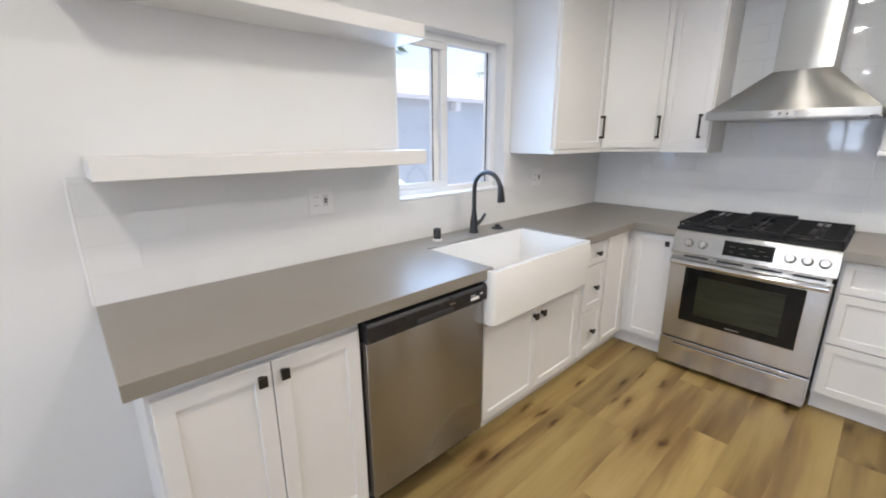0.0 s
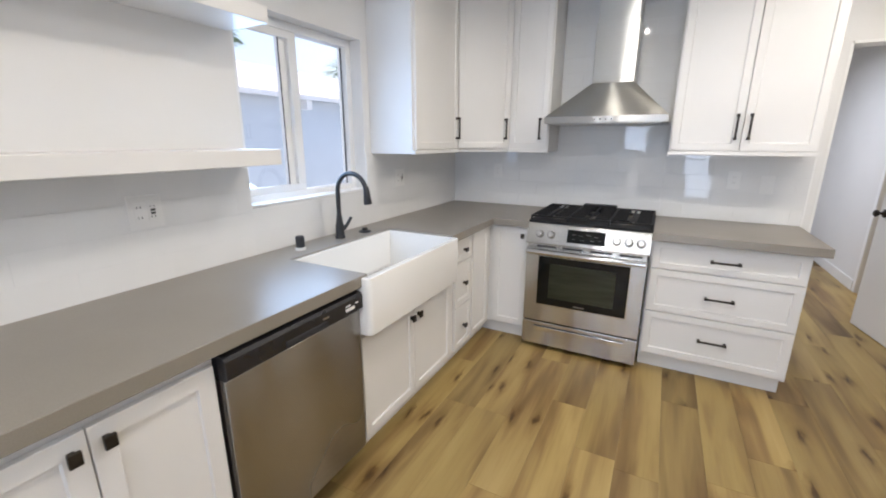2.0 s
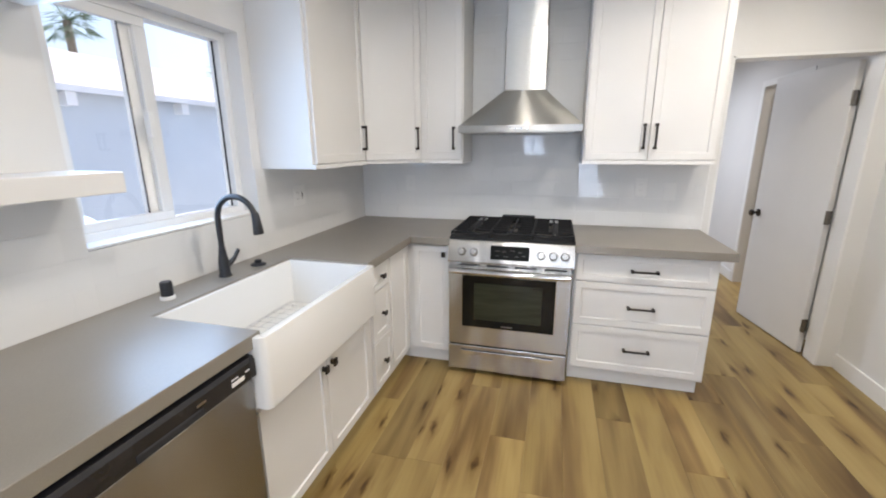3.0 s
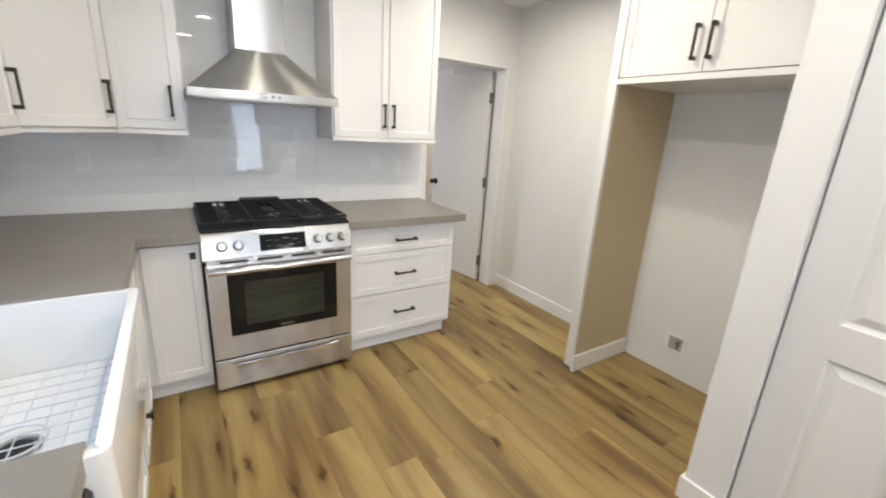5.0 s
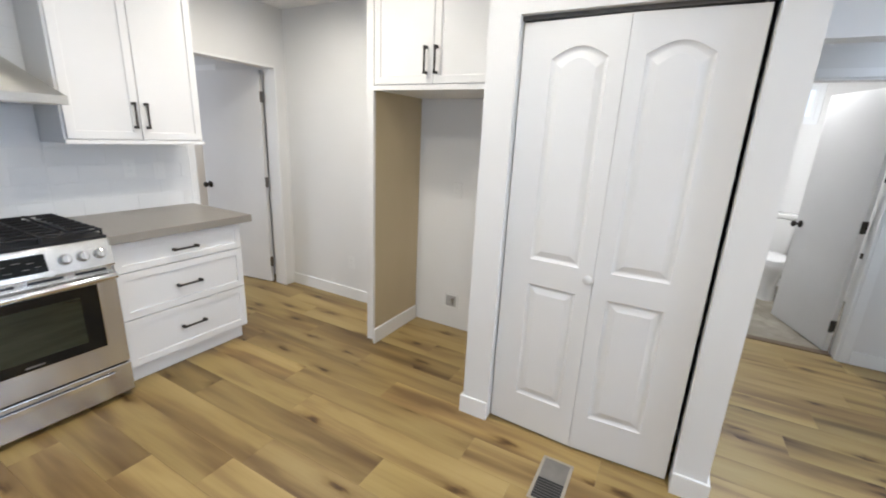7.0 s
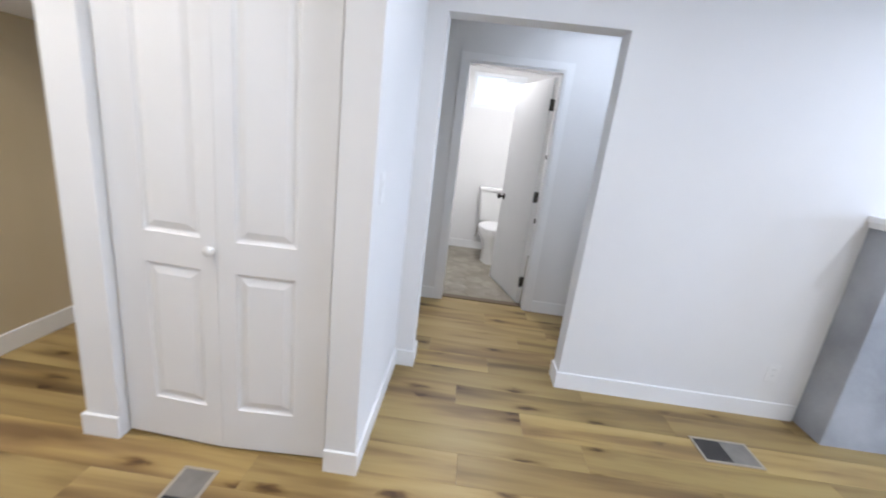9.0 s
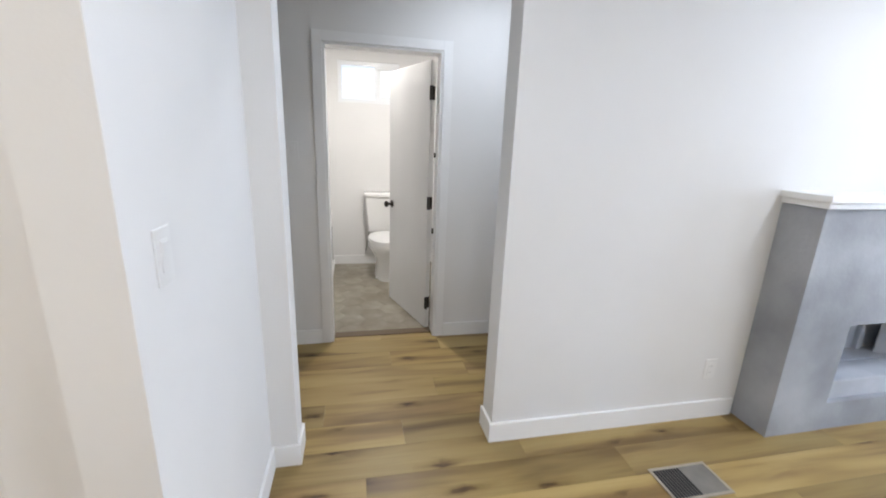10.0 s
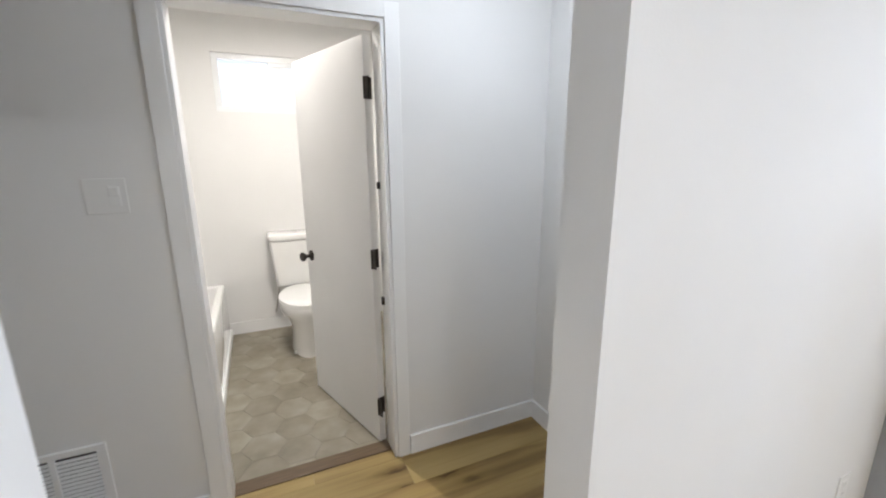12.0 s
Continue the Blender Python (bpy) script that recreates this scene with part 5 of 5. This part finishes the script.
def palm(px, py, top, seed):
    """A fan palm: a tapered trunk and a loose head of narrow drooping fans."""
    pt = thing("palm_tree", (px, py, -0.6), "tall fan palm beyond the neighbour's roof", "tree", "palms behind the house")
    steps = 11
    trunk = [(px + 0.10 * math.sin(k * 0.5), py, -0.6 + (top + 0.6) * k / (steps - 1)) for k in range(steps)]
    part("trunk", tube(trunk, [0.19 - 0.008 * k for k in range(steps)], 12), "bark", pt, smooth=True)
    rnd = random.Random(seed)
    base = Vector(trunk[-1])
    for k in range(34):
        az, el = rnd.uniform(0, 2 * math.pi), rnd.uniform(-0.8, 1.3)
        bm = bmesh.new()
        d = Vector((math.cos(az) * math.cos(el), math.sin(az) * math.cos(el), math.sin(el)))
        side = d.cross(Vector((0, 0, 1))).normalized()
        mid = base + d * rnd.uniform(0.35, 0.6)
        for q in range(11):
            a = (q - 5) * 0.22
            tip = mid + (d * math.cos(a) + side * math.sin(a)) * rnd.uniform(0.35, 0.6) + Vector((0, 0, -0.10 - 0.035 * abs(q - 5)))
            w = side.cross(d) * 0.008 + side * 0.014
            mm = (mid + tip) / 2
            bm.faces.new([bm.verts.new(p) for p in (mid, mm + w, tip, mm - w)])
        rod(bm, base, mid, 0.014, 0.009, 5)
        part("frond", bm, "leaf", pt)


palm(8.0, 14.0, 5.45, 4)
palm(14.8, 14.0, 4.9, 9)

# ---- pieces: wall tiles, floor planks, hexagon tiles ----
TILES = {}


def tile_mesh(w, h, b, t=0.008):
    key = (round(w, 4), round(h, 4), b)
    if key not in TILES:
        bm = bmesh.new()
        back = [bm.verts.new(p) for p in ((0, 0, 0), (w, 0, 0), (w, 0, h), (0, 0, h))]
        side = [bm.verts.new(p) for p in ((0, -t + b, 0), (w, -t + b, 0), (w, -t + b, h), (0, -t + b, h))]
        face = [bm.verts.new(p) for p in ((b, -t, b), (w - b, -t, b), (w - b, -t, h - b), (b, -t, h - b))]
        for lo, hi in ((back, side), (side, face)):
            for k in range(4):
                bm.faces.new((lo[k], lo[(k + 1) % 4], hi[(k + 1) % 4], hi[k]))
        bm.faces.new(face)
        TILES[key] = mesh_of("tile", bm, "tile")
    return TILES[key]


def lay_tiles(parent, origin, turn, regions, length=0.305, height=0.1025, joint=0.0002, tilt=0.001, edge=0.0001):
    """Half-bond courses of glazed tile on a wall; regions are (u0, u1, v0, v1) along it."""
    rr = random.Random(7)
    for u0, u1, v0, v1 in regions:
        row = int(math.floor(v0 / height + 1e-6))
        while row * height < v1 - 0.006:
            z0, z1 = max(v0, row * height), min(v1, (row + 1) * height)
            u = math.floor(u0 / length) * length - (length / 2 if row % 2 else 0)
            while u < u1:
                a, b = max(u, u0), min(u + length, u1)
                if b - a > 0.012 and z1 - z0 > 0.012:
                    ob = new("tile", tile_mesh(b - a - joint, z1 - z0 - joint, edge))
                    ob.parent = parent
                    ob.matrix_basis = pose(*origin, 0, 0, turn) @ Matrix.Translation(((a + b) / 2, 0, (z0 + z1) / 2)) @ Euler((rr.uniform(-tilt, tilt) * 1.5, 0, rr.uniform(-tilt, tilt))).to_matrix().to_4x4() @ Matrix.Translation(((a - b + joint) / 2, 0, (z0 - z1 + joint) / 2))
                u += length
            row += 1


bs1 = solid("backsplash", boxes([(-3.44, -2.146, -0.0092, 0, 0.915, 1.346), (-2.146, -1.285, -0.0092, 0, 0.915, 1.137), (-1.285, -0.011, -0.0092, 0, 0.915, 1.366)]), "grout", "glossy white subway tile backsplash behind the sink", "backsplash")
lay_tiles(bs1, (-3.44, -0.0032, 0.915), 0, [(0, 1.294, 0, 0.431), (1.294, 2.155, 0, 0.222), (2.155, 3.43, 0, 0.451)], tilt=0.0)
bs2 = solid("backsplash", boxes([(-0.0092, 0, -0.914, -0.0, 0.915, 1.366), (-0.0092, 0, -1.686, -0.914, 0.90, CEIL), (-0.0092, 0, -2.505, -1.686, 0.915, 1.366)]), "grout", "glossy white subway tile backsplash behind the range", "backsplash")
lay_tiles(bs2, (-0.0032, 0, 0.915), -90, [(0.0, 0.914, 0, 0.451), (0.914, 1.686, 0, CEIL - 0.915), (1.686, 2.505, 0, 0.451)], joint=0.0012, tilt=0.0045, edge=0.001)
solid("tile_edge", one(-0.012, 0.0, -2.515, -2.505, 0.915, 1.366, bevel=0.002), "trim", "white tile edge strip", "trim")
solid("tile_edge", one(-3.448, -3.440, -0.012, 0.0, 0.915, 1.346, bevel=0.002), "trim", "white tile edge strip", "trim")

PLANKS = {}


def plank_mesh(length, w=0.1845, t=0.009):
    key = (round(length, 3), w)
    if key not in PLANKS:
        bm = bmesh.new()
        g, b = 0.0002, 0.0006
        x1, y1 = key[0] - g, w - g
        low = [bm.verts.new(p) for p in ((g, g, -t), (x1, g, -t), (x1, y1, -t), (g, y1, -t))]
        mid = [bm.verts.new(p) for p in ((g, g, -b), (x1, g, -b), (x1, y1, -b), (g, y1, -b))]
        topv = [bm.verts.new(p) for p in ((g + b, g + b, 0), (x1 - b, g + b, 0), (x1 - b, y1 - b, 0), (g + b, y1 - b, 0))]
        for lo, hi in ((low, mid), (mid, topv)):
            for k in range(4):
                bm.faces.new((lo[k], lo[(k + 1) % 4], hi[(k + 1) % 4], hi[k]))
        bm.faces.new(topv)
        PLANKS[key] = mesh_of("plank", bm, "plank")
    return PLANKS[key]


rr = random.Random(11)
XA, XB, PL, PW = -8.5, 2.88, 1.22, 0.1845
# where one board of a course ends, course by course from the hall wall
ENDS = {2: -4.13, 3: -4.61, 4: -4.37, 5: -3.73, 6: -4.135, 7: -4.70, 8: -3.94, 9: -4.297, 10: -2.148, 11: -3.97, 12: -1.885, 13: -1.29, 14: -1.55, 15: -0.98, 16: -0.44, 17: -1.605, 18: -1.272, 19: -0.83, 20: -0.32, 21: -1.55}
# boards that stand out from their neighbours: course, a place along it, tone
TONES = [(12, -2.4, 1.17), (15, -0.5, 0.70), (18, -0.9, 0.84), (13, -1.8, 0.86), (6, -4.4, 0.72), (5, -3.4, 0.74), (8, -4.4, 0.80), (14, -1.1, 0.92), (21, -1.1, 0.80), (12, -1.2, 0.84), (10, -1.7, 0.80), (17, -2.0, 1.08), (18, -1.9, 1.12)]
last = 0.0
for row in range(26):
    y, w = (-4.742, 0.1465) if row == 0 else (-4.5955 + (row - 1) * PW, PW)
    end = ENDS.get(row)
    if end is None:
        end = last + rr.choice([0.3, 0.45, 0.62, 0.8])
    last = end
    x = XA
    ln = (end - XA) % PL
    if ln < 0.05:
        ln += PL
    while x < XB - 0.02:
        ln = min(ln, XB - x)
        ob = new("plank", plank_mesh(ln, w))
        ob.parent = floor
        ob.location = (x, y, 0)
        tone = rr.choice([0.80, 0.90, 0.95, 1.0, 1.0, 1.05, 1.10]) + rr.uniform(-0.03, 0.03)
        for course, at, shade in TONES:
            if course == row and x <= at < x + ln:
                tone = shade
        ob.color = (tone, tone * rr.uniform(0.985, 1.0), tone * rr.uniform(0.96, 1.04), 1)
        x += ln
        ln = PL

HEX = 0.112
bm = bmesh.new()
g, b = 0.0011, 0.0005
rings = []
for rad, z in ((HEX - g, -0.006), (HEX - g, 0.002 - b), (HEX - g - b, 0.002)):
    rings.append([bm.verts.new((rad * math.cos(math.pi / 3 * k), rad * math.sin(math.pi / 3 * k), z)) for k in range(6)])
for lo, hi in zip(rings, rings[1:]):
    for k in range(6):
        bm.faces.new((lo[k], lo[(k + 1) % 6], hi[(k + 1) % 6], hi[k]))
bm.faces.new(rings[-1])
hex_me = mesh_of("hex_tile", bm, "hex")
CUT = {}


def cut_hex(y):
    """The whole tile, or one sawn off at the threshold line."""
    if y < -4.742 - 0.098:
        return hex_me
    key = round(y, 4)
    if key not in CUT:
        piece = bmesh.new()
        piece.from_mesh(hex_me)
        bmesh.ops.bisect_plane(piece, geom=piece.verts[:] + piece.edges[:] + piece.faces[:], plane_co=(0, -4.744 - y, 0), plane_no=(0, 1, 0), clear_outer=True)
        CUT[key] = mesh_of("hex_tile", piece, "hex")
    return CUT[key]


for i in range(12):
    for j in range(11):
        x = -5.05 + i * 1.5 * HEX
        y = -6.62 + j * math.sqrt(3) * HEX + (HEX * math.sqrt(3) / 2 if i % 2 else 0)
        if x < -3.60 and y < -4.742 + 0.085:
            ob = new("hex_tile", cut_hex(y))
            ob.parent = bath_floor
            ob.location = (x, y, 0)
